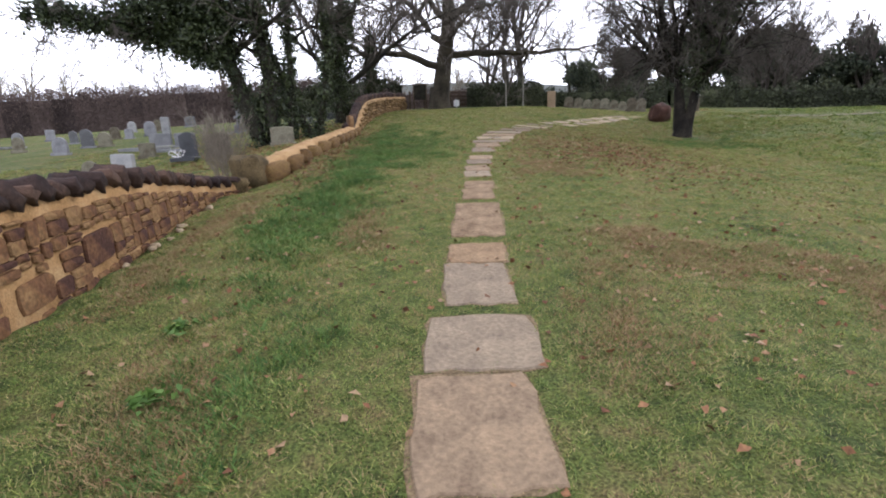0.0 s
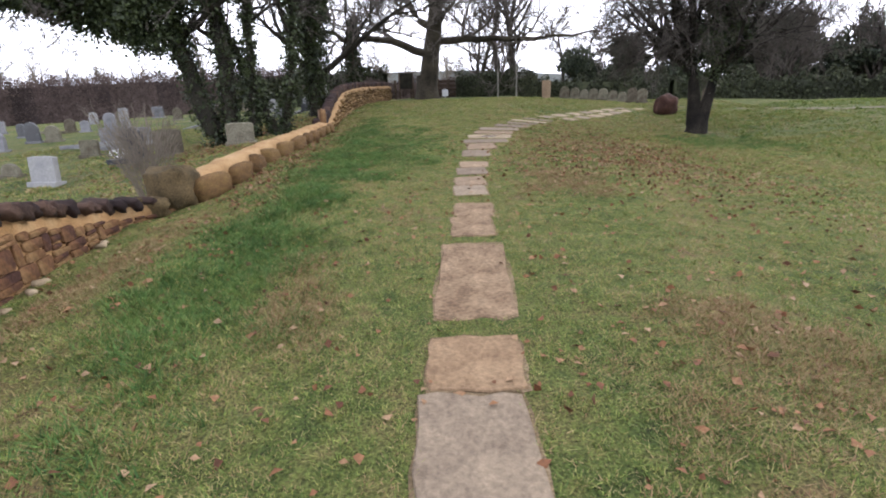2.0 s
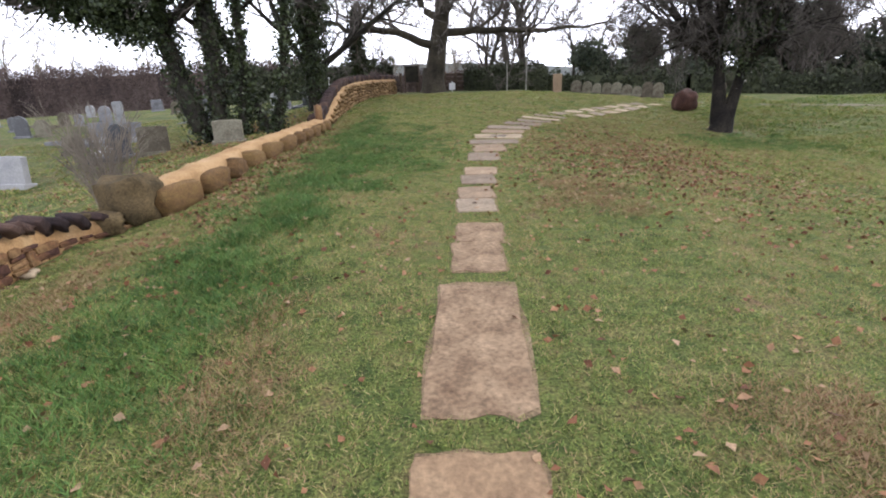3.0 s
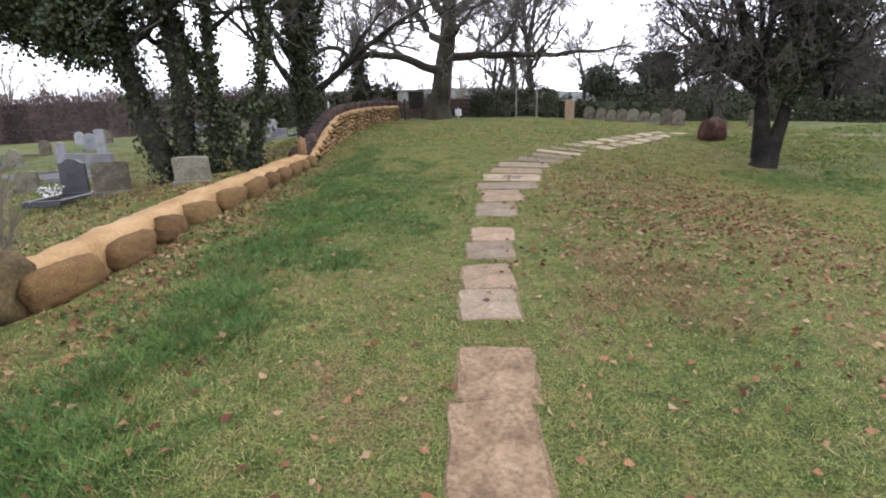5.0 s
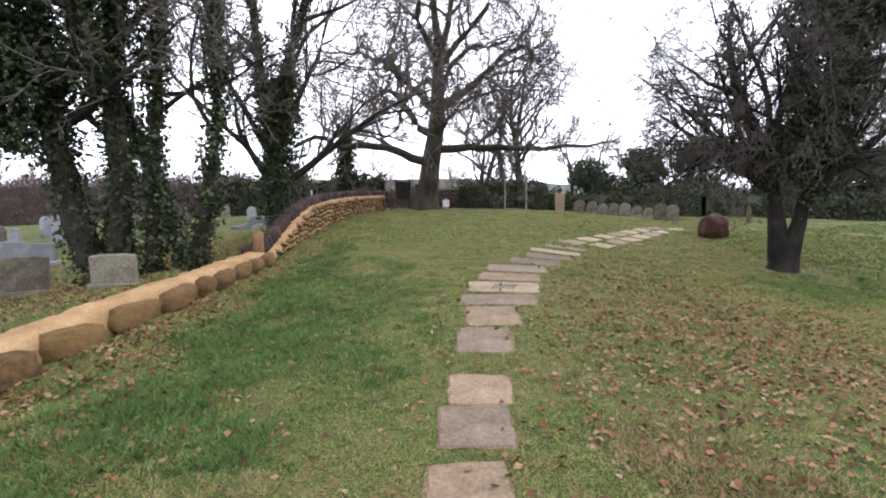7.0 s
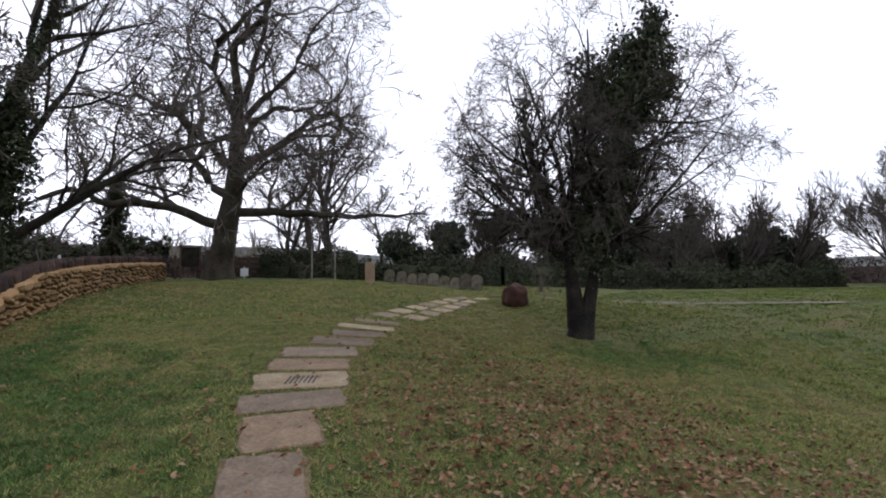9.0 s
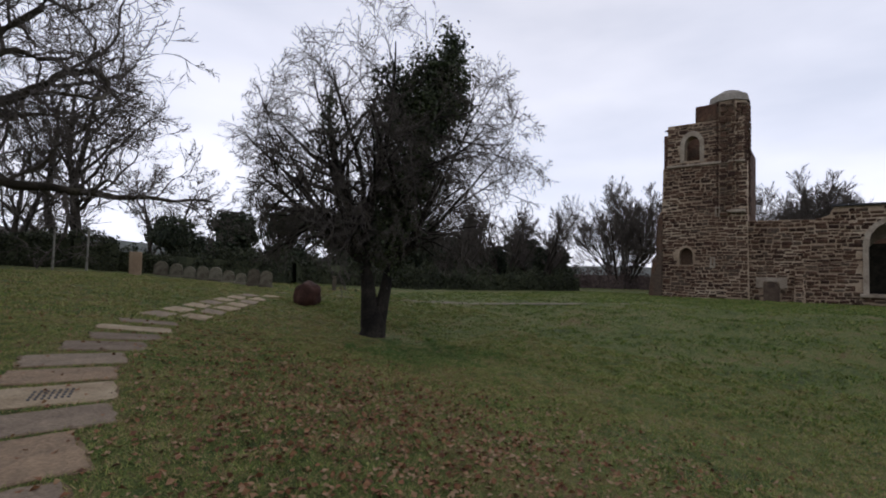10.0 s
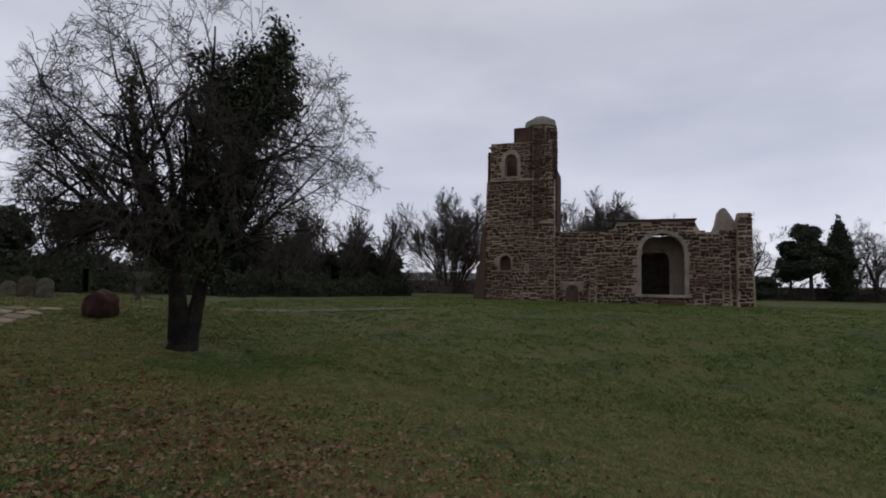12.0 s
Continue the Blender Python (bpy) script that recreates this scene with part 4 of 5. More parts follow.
def thorn_crown(p, r):
    """A domed crown, widest low down, ragged at its edge."""
    h = p.z - base.z
    f = (h - 3.2) / (5.0 if h > 3.2 else 2.3)
    if abs(f) >= 1:
        return False
    reach = 3.45 * math.sqrt(1 - f * f) * (1 + 0.1 * math.sin(3.1 * math.atan2(p.y - base.y, p.x - base.x) + h)) + r.gauss(0, 0.2)
    return math.hypot(p.x - base.x - 0.34, p.y - base.y + 0.27) < max(reach, 0.7)


tr.wood.tube([base + Vector(q) for q in ((0, 0, -0.15), (0.02, 0.0, 0.1), (0.06, -0.03, 0.4), (0.08, -0.05, 0.85))], [0.42, 0.33, 0.28, 0.16], 11)
fork = base + Vector((0.03, 0, 0.34))
stem = tr.grow(fork + Vector((-0.06, 0.03, 0)), (-0.05, 0.04, 1), 2.0, 0.24, 0, [(0.3, 0.04, 0.04, 0, 0, 0, 0)])
stem2 = tr.grow(fork + Vector((0.08, -0.06, 0)), (0.14, -0.1, 1), 2.0, 0.2, 0, [(0.3, 0.05, 0.05, 0, 0, 0, 0)])
tr.shape = thorn_crown
for dx, dy, l, r, iv in ((-0.12, 0.05, 4.4, 0.2, True), (0.16, -0.1, 5.0, 0.18, True), (0.1, 0.15, 4.2, 0.18, True), (0.75, -0.55, 4.6, 0.055, False), (0.5, -0.35, 5.0, 0.055, False), (1.1, -0.8, 4.0, 0.045, False), (-0.7, 0.55, 4.8, 0.055, False), (-1.2, 0.9, 4.0, 0.045, False), (1.3, 0.2, 3.6, 0.045, False), (-0.5, 0.3, 4.0, 0.11, False), (-0.75, -0.35, 3.4, 0.09, False), (0.55, 0.3, 2.8, 0.05, False), (0.45, -0.5, 3.0, 0.05, False), (-0.4, -0.8, 3.5, 0.09, False), (-1.2, 0.1, 2.7, 0.08, False), (0.8, -0.2, 2.0, 0.06, False), (-0.9, 0.8, 2.8, 0.09, False), (0.2, -1.2, 3.0, 0.08, False), (0.3, 1.1, 3.4, 0.09, False), (-1.5, -0.5, 2.8, 0.07, False), (0.8, -0.7, 2.0, 0.06, False), (-0.9, -0.6, 3.4, 0.08, False), (-0.6, 0.5, 4.2, 0.09, False), (-0.3, -0.6, 4.6, 0.09, False), (0.1, 0.1, 5.6, 0.12, False), (-0.2, -0.3, 5.2, 0.11, False)):
    tr.grow((stem if dx < 0.1 else stem2)[-1] + Vector((0, 0, -0.4)), (dx, dy, 1), l, r, 0, THORN, iv)
HANG = [(0.2, 0.1, -0.12, 6, 0.55, 40, 0.15), (0.16, 0.14, -0.12, 5, 0.6, 40, 0.1), (0.12, 0.16, -0.12, 4, 0.6, 40, 0.1), (0.1, 0.16, -0.1, 0, 0, 0, 0)]
for k in range(9):
    a, h = 2.4 * k, 2.3 + 2.2 * tr.rng.random()
    tr.grow(base + Vector((0.25 + 0.3 * math.cos(a), -0.15 + 0.3 * math.sin(a), h)), (math.cos(a), math.sin(a), 0.25), tr.rng.uniform(0.9, 1.7), 0.025, 0, HANG)
g = np.random.default_rng(4)
clump = lumps((((9.34, 16.43, 6.2), (0.42, 0.36, 0.6), 6000), ((9.6, 16.2, 7.75), (0.12, 0.12, 0.28), 900), ((9.36, 16.4, 7.0), (0.3, 0.24, 0.22), 1500), ((8.55, 17.05, 6.2), (0.26, 0.22, 0.5), 2400), ((8.9, 16.8, 5.9), (0.3, 0.3, 0.5), 2200), ((8.95, 16.75, 5.0), (0.42, 0.36, 0.7), 5200), ((8.7, 16.95, 3.8), (0.42, 0.38, 0.6), 4200), ((8.5, 17.1, 2.8), (0.36, 0.34, 0.4), 2200)), g)
thorn = tr.build("thorn_tree", "bare thorn tree with dark ivy climbing its forked trunk", M_THORNBARK, M_THORNTWIG, ivy_leaves=4500, ivy_size=0.06, ivy_reach=0.13, extra=clump)

# the great oak by the far gate
tr = Tree(23, 0.012)
base = at_ground(0.15, 34.6, 0.2)
tr.wood.tube([base + Vector((0, 0, h)) for h in (-0.2, 0.15, 0.5, 1.0, 1.6)], [1.05, 0.84, 0.72, 0.65, 0.6], 12)
trunk = tr.grow(base + Vector((0, 0, 0.6)), (0.03, 0, 1), 8.6, 0.62, 0, [(0.7, 0.07, 0.03, 0, 0, 0, 0)])
for z, dx, dy, dz, l, r in ((3.5, -1, -0.25, 0.22, 10.5, 0.33), (3.7, 1, -0.25, 0.1, 10.0, 0.32), (4.6, -1, 0.2, 0.4, 11.0, 0.3), (5.0, 0.3, -1, 0.4, 6.0, 0.2), (6.0, 1, 0.2, 0.5, 11.5, 0.3), (6.4, -1, -0.2, 0.55, 11.5, 0.3), (7.2, 0.6, -0.5, 0.9, 9.0, 0.25), (7.6, -0.5, 0.6, 1, 8.5, 0.25), (8.2, 0.8, 0.4, 1.0, 9.0, 0.26), (8.8, -0.7, -0.4, 1.1, 9.0, 0.26), (9.3, 0.35, -0.2, 1, 9.0, 0.26), (9.8, -0.15, 0.1, 1, 9.0, 0.3)):
    i = min(len(trunk) - 1, int((z - 0.6) / 9 * (len(trunk) - 1)))
    tr.grow(trunk[i], (dx, dy, dz), l, r * 0.78, 1, OAK)
tr.build("oak_tree", "great bare oak with spreading crooked limbs and mossy bark", M_OAKBARK, M_TWIG)

# ivy-clad trees behind the wall
tr = Tree(31, 0.0065)
base = at_ground(-5.0, 14.9)
for ox, oy, dx, dy, l, r in ((0, 0, -0.5, 0.0, 8.0, 0.25), (0.25, 0.1, -0.1, 0.1, 8.5, 0.22), (0.75, 0.0, 0.06, 0.1, 8.5, 0.11), (1.35, 0.2, -0.22, 0.2, 8.0, 0.14), (1.5, 0.0, 0.04, -0.1, 7.0, 0.1)):
    tr.grow(base + Vector((ox, oy, 0)), (dx, dy, 1), l, r, 0, [(0.5, 0.08, 0.03, 10, 0.34, 48, 0.3)] + IVIED[1:], True)
for z, dx, dy, l in ((2.7, -1, -0.1, 4.2), (3.1, -1, 0.25, 4.0), (3.4, -0.8, -0.3, 3.6)):
    tr.grow(base + Vector((-0.5 * z, 0, z)), (dx, dy, 0.22), l, 0.06, 0, [(0.4, 0.1, 0.0, 7, 0.45, 45, 0.2)] + IVIED[1:], True)
crown = lumps((((-7.2, 15.0, 3.9), (0.6, 0.4, 0.35), 3000), ((-8.2, 14.9, 4.3), (0.6, 0.4, 0.35), 2000), ((-6.3, 15.0, 3.5), (0.4, 0.35, 0.4), 2000), ((-6.6, 14.9, 4.6), (0.5, 0.4, 0.7), 4000), ((-5.0, 15.0, 5.2), (0.35, 0.35, 0.9), 3500), ((-6.2, 14.8, 6.2), (0.8, 0.5, 0.6), 4500), ((-7.3, 14.9, 5.2), (0.8, 0.5, 0.7), 6500), ((-8.6, 14.8, 6.3), (0.8, 0.6, 0.7), 5000), ((-6.3, 15.0, 4.3), (0.4, 0.4, 0.8), 3500), ((-5.4, 15.1, 6.0), (0.4, 0.4, 1.3), 4200), ((-4.4, 15.0, 6.0), (0.28, 0.3, 1.2), 3200)), g)
tr.build("ivy_tree", "leaning many-stemmed tree smothered in dark ivy", M_DARKBARK, M_TWIG, "ivy-clad trees", 38000, 0.058, 0.065, crown)
tr = Tree(37, 0.008)
base = at_ground(-3.75, 20.6)
trunk = tr.grow(base, (0.0, 0, 1), 2.6, 0.36, 0, [(0.4, 0.04, 0.02, 0, 0, 0, 0)], True)
for dx, dy, l, r in ((-0.16, 0, 8.0, 0.17), (0.14, 0.1, 8.5, 0.18), (-0.95, 0.1, 4.8, 0.11), (0.95, -0.1, 5.5, 0.12), (0.4, 0.3, 7.5, 0.1), (-0.4, 0.2, 7.0, 0.1), (-0.65, -0.2, 6.0, 0.09), (0.7, 0.2, 6.2, 0.09)):
    tr.grow(trunk[-2 if abs(dx) < 0.5 else 3], (dx, dy, 1 if abs(dx) < 0.6 else 0.75), l, r, 0, IVIED, abs(dx) < 0.2)
tr.build("ivy_tree", "forked tree behind the wall with ivy up its limbs", M_DARKBARK, M_TWIG, "ivy-clad trees", 7000, 0.06, 0.05, lumps((((-3.75, 20.6, 2.6), (0.25, 0.25, 0.8), 3500), ((-3.75, 20.6, 4.2), (0.3, 0.3, 0.8), 3800), ((-4.1, 20.7, 5.4), (0.18, 0.18, 0.8), 1500), ((-3.35, 20.6, 5.6), (0.18, 0.18, 0.8), 1500)), g))
tr = Tree(41)
tr.grow(at_ground(-4.6, 35.7), (0.05, 0, 1), 4.6, 0.3, 0, [(0.5, 0.05, 0.02, 6, 0.45, 60, 0.7)] + IVIED[1:4], True)
tr.build("ivy_tree", "short ivy-covered stump of a tree", M_BARK, M_TWIG, "ivy-clad trees", 5000, 0.13, 0.25)


def bare_tree(seed, x, y, tall, r, cfg, label, name="bare_tree", stems=1, lean=0.2, twig=M_TWIG, fine=0.012):
    t = Tree(seed, fine)
    for k in range(stems):
        t.grow(at_ground(x + t.rng.uniform(-0.2, 0.2) * min(stems, 3), y + t.rng.uniform(-0.2, 0.2) * min(stems, 3), 0.2), (t.rng.uniform(-lean, lean), t.rng.uniform(-lean, lean), 1), tall, r, 0, cfg)
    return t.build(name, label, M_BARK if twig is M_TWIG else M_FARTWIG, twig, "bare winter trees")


bare_tree(51, 7.4, 46.5, 12.5, 0.32, BARE, "spreading bare tree behind the hedge", stems=3, lean=0.35)
bare_tree(52, 3.8, 44.0, 7.5, 0.2, BARE, "bare small tree behind the hedge", stems=2, lean=0.4)
bare_tree(53, 12.0, 47.0, 7.0, 0.18, BARE, "bare small tree behind the hedge", stems=2, lean=0.4)
DOME = [(0.9, 0.05, 0.04, 10, 0.5, 28, 0.18), (0.8, 0.08, 0.05, 7, 0.55, 27, 0.12), (0.8, 0.09, 0.04, 6, 0.6, 27, 0.12), (0.6, 0.1, 0.03, 3, 0.7, 25, 0.15), (0.7, 0.1, 0, 0, 0, 0, 0)]
round_tree = bare_tree(61, 48.0, 28.6, 8.4, 0.12, DOME, "round-headed bare tree beyond the ruin", stems=14, lean=1.1, twig=M_TWIG, fine=0.013)
z0 = ground(48.0, 28.6)
for x, y, s in ((54.5, 17.5, 1.05), (57.0, 12.0, 0.85)):
    copy_thing(round_tree, Matrix.Translation((x, y, ground(x, y) - 0.2)) @ Matrix.Rotation(x * 1.7, 4, "Z") @ Matrix.Scale(s, 4) @ Matrix.Translation((-48.0, -28.6, -z0)))
field_tree = bare_tree(64, 61.0, 0.8, 6.6, 0.2, BARE, "bare tree in the field beyond the ruin", stems=2, lean=0.22, fine=0.011)
z0 = ground(61.0, 0.8)
for x, y, s in ((62.5, -10.5, 0.95), (62.0, -12.8, 1.05), (63.0, -16.0, 1.1), (66.0, -9.4, 0.9)):
    copy_thing(field_tree, Matrix.Translation((x, y, ground(x, y) - 0.2)) @ Matrix.Rotation(x * 2.3 + y, 4, "Z") @ Matrix.Scale(s, 4) @ Matrix.Translation((-61.0, -0.8, -z0)))
FARDOME = [(0.9, 0.05, 0.05, 8, 0.45, 42, 0.2), (0.7, 0.1, 0.04, 6, 0.5, 40, 0.1), (0.6, 0.12, 0.03, 4, 0.55, 38, 0.1), (0.6, 0.12, 0.02, 0, 0, 0, 0)]
# distance haze is put into the pale colour of twigs and trunk
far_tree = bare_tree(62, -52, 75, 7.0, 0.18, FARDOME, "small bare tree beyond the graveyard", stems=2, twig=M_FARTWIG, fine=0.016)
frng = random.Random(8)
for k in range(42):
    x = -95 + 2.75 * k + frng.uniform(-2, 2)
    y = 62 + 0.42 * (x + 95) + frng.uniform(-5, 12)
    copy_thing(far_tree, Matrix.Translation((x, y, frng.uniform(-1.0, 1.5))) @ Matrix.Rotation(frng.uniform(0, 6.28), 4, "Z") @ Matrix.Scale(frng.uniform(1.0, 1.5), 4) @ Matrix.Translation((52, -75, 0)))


def foliage(points, size, mat, seed, name="crown"):
    return mesh_of(name, *spray(points, size, np.random.default_rng(seed)), mat)


def blob_points(blobs, density, seed):
    """Points in the outer part of uneven lumps, each a centre, radii and a share."""
    r = np.random.default_rng(seed)
    out = []
    for cx, cy, cz, rx, ry, rz in blobs:
        n = int(density * (rx * ry + ry * rz + rx * rz)) + 40
        d = r.normal(size=(n, 3))
        d /= np.linalg.norm(d, axis=1, keepdims=True)
        lump = 1 + 0.22 * np.sin(d[:, 0:1] * 7 + cx) * np.sin(d[:, 1:2] * 6 + cy) + 0.15 * np.sin(d[:, 2:3] * 11)
        out.append(np.array([cx, cy, cz]) + d * lump * np.array([rx, ry, rz]) * r.uniform(0.62, 1.05, (n, 1)))
    return np.concatenate(out)


def evergreen(x, y, tall, wide, seed, label, name="evergreen_tree", shape="lumpy", size=0.3, density=60, mat=None):
    """A dark evergreen: a trunk and a crown of small leaf sprays in uneven lumps."""
    r = random.Random(seed)
    z = ground(x, y)
    t = thing(name, label, "tree", "dark evergreens")
    tb = Tubes()
    tb.tube([Vector((x, y, z - 0.2)), Vector((x + 0.1, y, z + tall * 0.45)), Vector((x, y, z + tall * 0.85))], [wide * 0.03 + 0.06, wide * 0.02 + 0.05, 0.03], 7)
    for k in range(7):
        a = r.uniform(0, 6.28)
        h = z + tall * r.uniform(0.25, 0.7)
        bough = Tubes()
        bough.tube([Vector((x, y, h)), Vector((x + math.cos(a) * wide * 0.3, y + math.sin(a) * wide * 0.3, h + tall * 0.08))], [0.06, 0.02], 4)
        part("bough", bough.mesh("bough", M_BARK), t)
    part("trunk", tb.mesh("trunk", M_BARK), t)
    blobs = []
    if shape == "column":
        for k in range(22):
            f = k / 21
            w = wide / 2 * math.sin(math.pi * (0.2 + 0.77 * f)) ** 0.7
            a = r.uniform(0, 6.28)
            blobs.append((x + math.cos(a) * w * 0.14, y + math.sin(a) * w * 0.14, z + tall * (0.08 + 0.88 * f), w * 0.8, w * 0.8, tall * r.uniform(0.06, 0.1)))
    elif shape == "pine":
        for k in range(44):
            a, h = r.uniform(0, 6.28), r.uniform(0.38, 0.98)
            q = wide * 0.55 * r.uniform(0.1, 1) * (1.25 - h)
            w = wide * r.uniform(0.1, 0.2)
            blobs.append((x + math.cos(a) * q, y + math.sin(a) * q, z + tall * h, w, w, tall * r.uniform(0.05, 0.09)))
    else:
        for k in range(13):
            a, h = r.uniform(0, 6.28), r.uniform(0.12, 0.86)
            q = wide * 0.32 * r.uniform(0.3, 1) * (1.15 - h * 0.7)
            s = r.uniform(0.16, 0.28)
            blobs.append((x + math.cos(a) * q, y + math.sin(a) * q, z + tall * h, wide * s, wide * s, tall * s * 0.62))
    part("crown", foliage(blob_points(blobs, density, seed), size, mat or M_YEW, seed), t)
    return t


# evergreens and thickets behind the hedge, along to the ruin
for n, (x, y, tall, wide) in enumerate([(11.5, 40, 3.4, 4.2), (14.2, 38.5, 4.2, 4.4), (17.0, 37.0, 4.6, 5.0), (20.0, 36.0, 4.8, 5.0), (23.0, 35.5, 5.4, 5.2), (26.0, 34.0, 4.4, 5.5), (29.0, 33.5, 4.4, 5.2), (32.0, 32.0, 4.0, 5.0), (34.5, 30.0, 4.2, 4.4), (16, 44, 5.2, 5), (37.5, 29.5, 3.6, 2.6), (39.5, 31, 2.2, 4)]):
    evergreen(x, y, tall, wide, 200 + n, "dark evergreen thicket beyond the lawn", size=0.12, density=300)
for n, (x, y, tall, wide, shape) in enumerate([(31.0, 38.5, 6.0, 3.4, "lumpy"), (36.0, 38.0, 6.4, 2.6, "column"), (40.0, 36.0, 5.8, 3.5, "lumpy"), (28.0, 41.0, 5.4, 4.0, "lumpy")]):
    evergreen(x, y, tall, wide, 231 + n, "tall dark conifer at the edge of the wood", "conifer", shape, 0.14, 260)
for n, (x, y, tall, wide, shape) in enumerate([(60.0, -4.6, 7.2, 5.0, "pine"), (62.0, -7.4, 8.2, 3.0, "column"), (57.0, 0.2, 2.4, 6.0, "lumpy"), (61.5, -3.2, 5.8, 3.4, "pine")]):
    evergreen(x, y, tall, wide, 250 + n, "dark conifer in the field beyond the ruin", "conifer", shape, 0.13, 420)
wood = [bare_tree(70, 26.0, 31.0, 5.0, 0.14, DOME[:4], "bare thicket tree beyond the lawn", stems=5, lean=0.5, fine=0.012)]
for x, y in ((30.5, 30.0), (33.0, 28.5), (21.0, 33.0), (22.0, 38.0), (18.0, 40.0)):
    copy_thing(wood[0], Matrix.Translation((x - 26, y - 31, 0)))


def hedge(line, tall, deep, mat, label, seed, size=0.12, density=160, name="hedge", wave=0.12, twiggy=False):
    """A hedge along a line: a dark core inside sprays of small leaves or twigs."""
    r = np.random.default_rng(seed)
    t = thing(name, label, "hedge")
    pts, v, f = [], [], []
    total = 0
    for (x0, y0), (x1, y1) in zip(line, line[1:]):
        l = math.hypot(x1 - x0, y1 - y0)
        n = int(l * (tall * 2 + deep) * density)
        s = r.uniform(0, 1, n)
        nx_, ny_ = -(y1 - y0) / l, (x1 - x0) / l
        side = r.uniform(-0.5, 0.5, n)
        edge = r.random(n)
        side = np.where(edge < 0.7, np.sign(side) * 0.5 * r.uniform(0.75, 1.1, n), side)
        up = np.where(edge < 0.7, r.uniform(0, 1, n), r.uniform(0.86, 1.05, n))
        px = x0 + (x1 - x0) * s + nx_ * side * deep
        py = y0 + (y1 - y0) * s + ny_ * side * deep
        top = tall * (1 + wave * np.sin(px * 1.7 + py) + wave * 0.6 * np.sin(py * 3.1 - px * 2.3) + wave * 0.5 * np.sin(px * 7.3 + 2) * np.sin(py * 5.9)) * (1 + 0.05 * r.normal(size=n))
        pts.append(np.stack([px, py, height(px, py) + up * top], -1))
        k = max(2, int(l / 1.5))
        for i in range(k):
            for j in (0, 1):
                a = (i + j) / k
                cx, cy = x0 + (x1 - x0) * a, y0 + (y1 - y0) * a
                z = ground(cx, cy)
                for sd, h in ((-0.38, -0.1), (-0.34, 0.86), (0.34, 0.86), (0.38, -0.1)):
                    v.append((cx + nx_ * sd * deep, cy + ny_ * sd * deep, z + h * tall))
            q = len(v) - 8
            f += [(q, q + 1, q + 5, q + 4), (q + 1, q + 2, q + 6, q + 5), (q + 2, q + 3, q + 7, q + 6)]
    part("core", mesh_of("core", v, f, mat), t)
    part("foliage", foliage(np.concatenate(pts), size, mat, seed, "foliage"), t)
    return t


hedge([(2.3, 37.2), (5.5, 35.6), (7.2, 35.2)], 1.5, 1.2, M_HEDGE, "dark clipped hedge behind the lawn", 301, 0.09, 190)
hedge([(7.2, 35.6), (11.0, 32.0), (13.5, 30.2), (18.5, 29.4), (27.0, 27.6), (34.0, 26.0)], 1.1, 1.3, M_HEDGE, "long dark clipped hedge behind the gravestones", 302, 0.1, 130, wave=0.3)
hedge([(-62, 16), (-46, 30), (-30, 41), (-18, 45), (-9, 46)], 3.0, 4.0, M_BROWNHEDGE, "tall brown winter hedge round the graveyard", 303, 0.075, 170, wave=0.05)
hedge([(-16, 44.0), (-8, 43), (-3, 42)], 2.2, 2.0, M_HEDGE, "dark hedge at the end of the graveyard", 304, 0.2, 60)

hedge([(44, 33), (52, 24), (60, 12), (63, 2), (65, -12), (66, -40)], 1.5, 1.6, M_BROWNHEDGE, "rough brown hedge across the field beyond the ruin", 305, 0.12, 60, wave=0.3)

hedge([(-7, 41.5), (-1.5, 40.2), (3.5, 39.8)], 1.25, 1.2, M_BROWNHEDGE, "low brown hedge behind the gate and fence", 306, 0.1, 110, wave=0.15)

# ---- gravestones ----


def headstone(x, y, w, h, mat, label, shape="round", turn=0.0, group="gravestones", kerb=False, tilt=0.0):
    if shape == "round":
        top = [(w / 2 * math.cos(a), h - w / 2 + w / 2 * math.sin(a)) for a in [math.pi * k / 8 for k in range(9)]]
    elif shape == "ogee":
        top = [(w / 2, h * 0.88), (w * 0.34, h * 0.9), (w * 0.2, h * 0.97), (0, h), (-w * 0.2, h * 0.97), (-w * 0.34, h * 0.9), (-w / 2, h * 0.88)]
    elif shape == "cross":
        a = w / 6
        top = [(a, h * 0.55), (w / 2, h * 0.55), (w / 2, h * 0.72), (a, h * 0.72), (a, h), (-a, h), (-a, h * 0.72), (-w / 2, h * 0.72), (-w / 2, h * 0.55), (-a, h * 0.55)]
    else:
        top = [(w / 2, h * 0.97), (w * 0.25, h), (-w * 0.25, h), (-w / 2, h * 0.97)]
    foot = w / 6 if shape == "cross" else w / 2
    t = thing("gravestone", label, "gravestone", group, pose(x, y, ground(x, y) - 0.05, tilt, 0, turn))
    part("headstone", mesh_bm("headstone", profile_bm([(foot, 0.0), *top, (-foot, 0.0)], 0.1 + w * 0.05, 0.012), mat), t)
    part("plinth", mesh_bm("plinth", box_bm(w * 1.15, 0.28, 0.13, 0.012), mat), t)
    if kerb:
        for kx, ky, sx, sy in ((-w * 0.55, 1.0, 0.08, 1.9), (w * 0.55, 1.0, 0.08, 1.9), (0, 1.95, w * 1.2, 0.08)):
            part("kerb", mesh_bm("kerb", box_bm(sx, sy, 0.11, 0.012), mat), t, Matrix.Translation((kx, -ky, 0)))
    return t


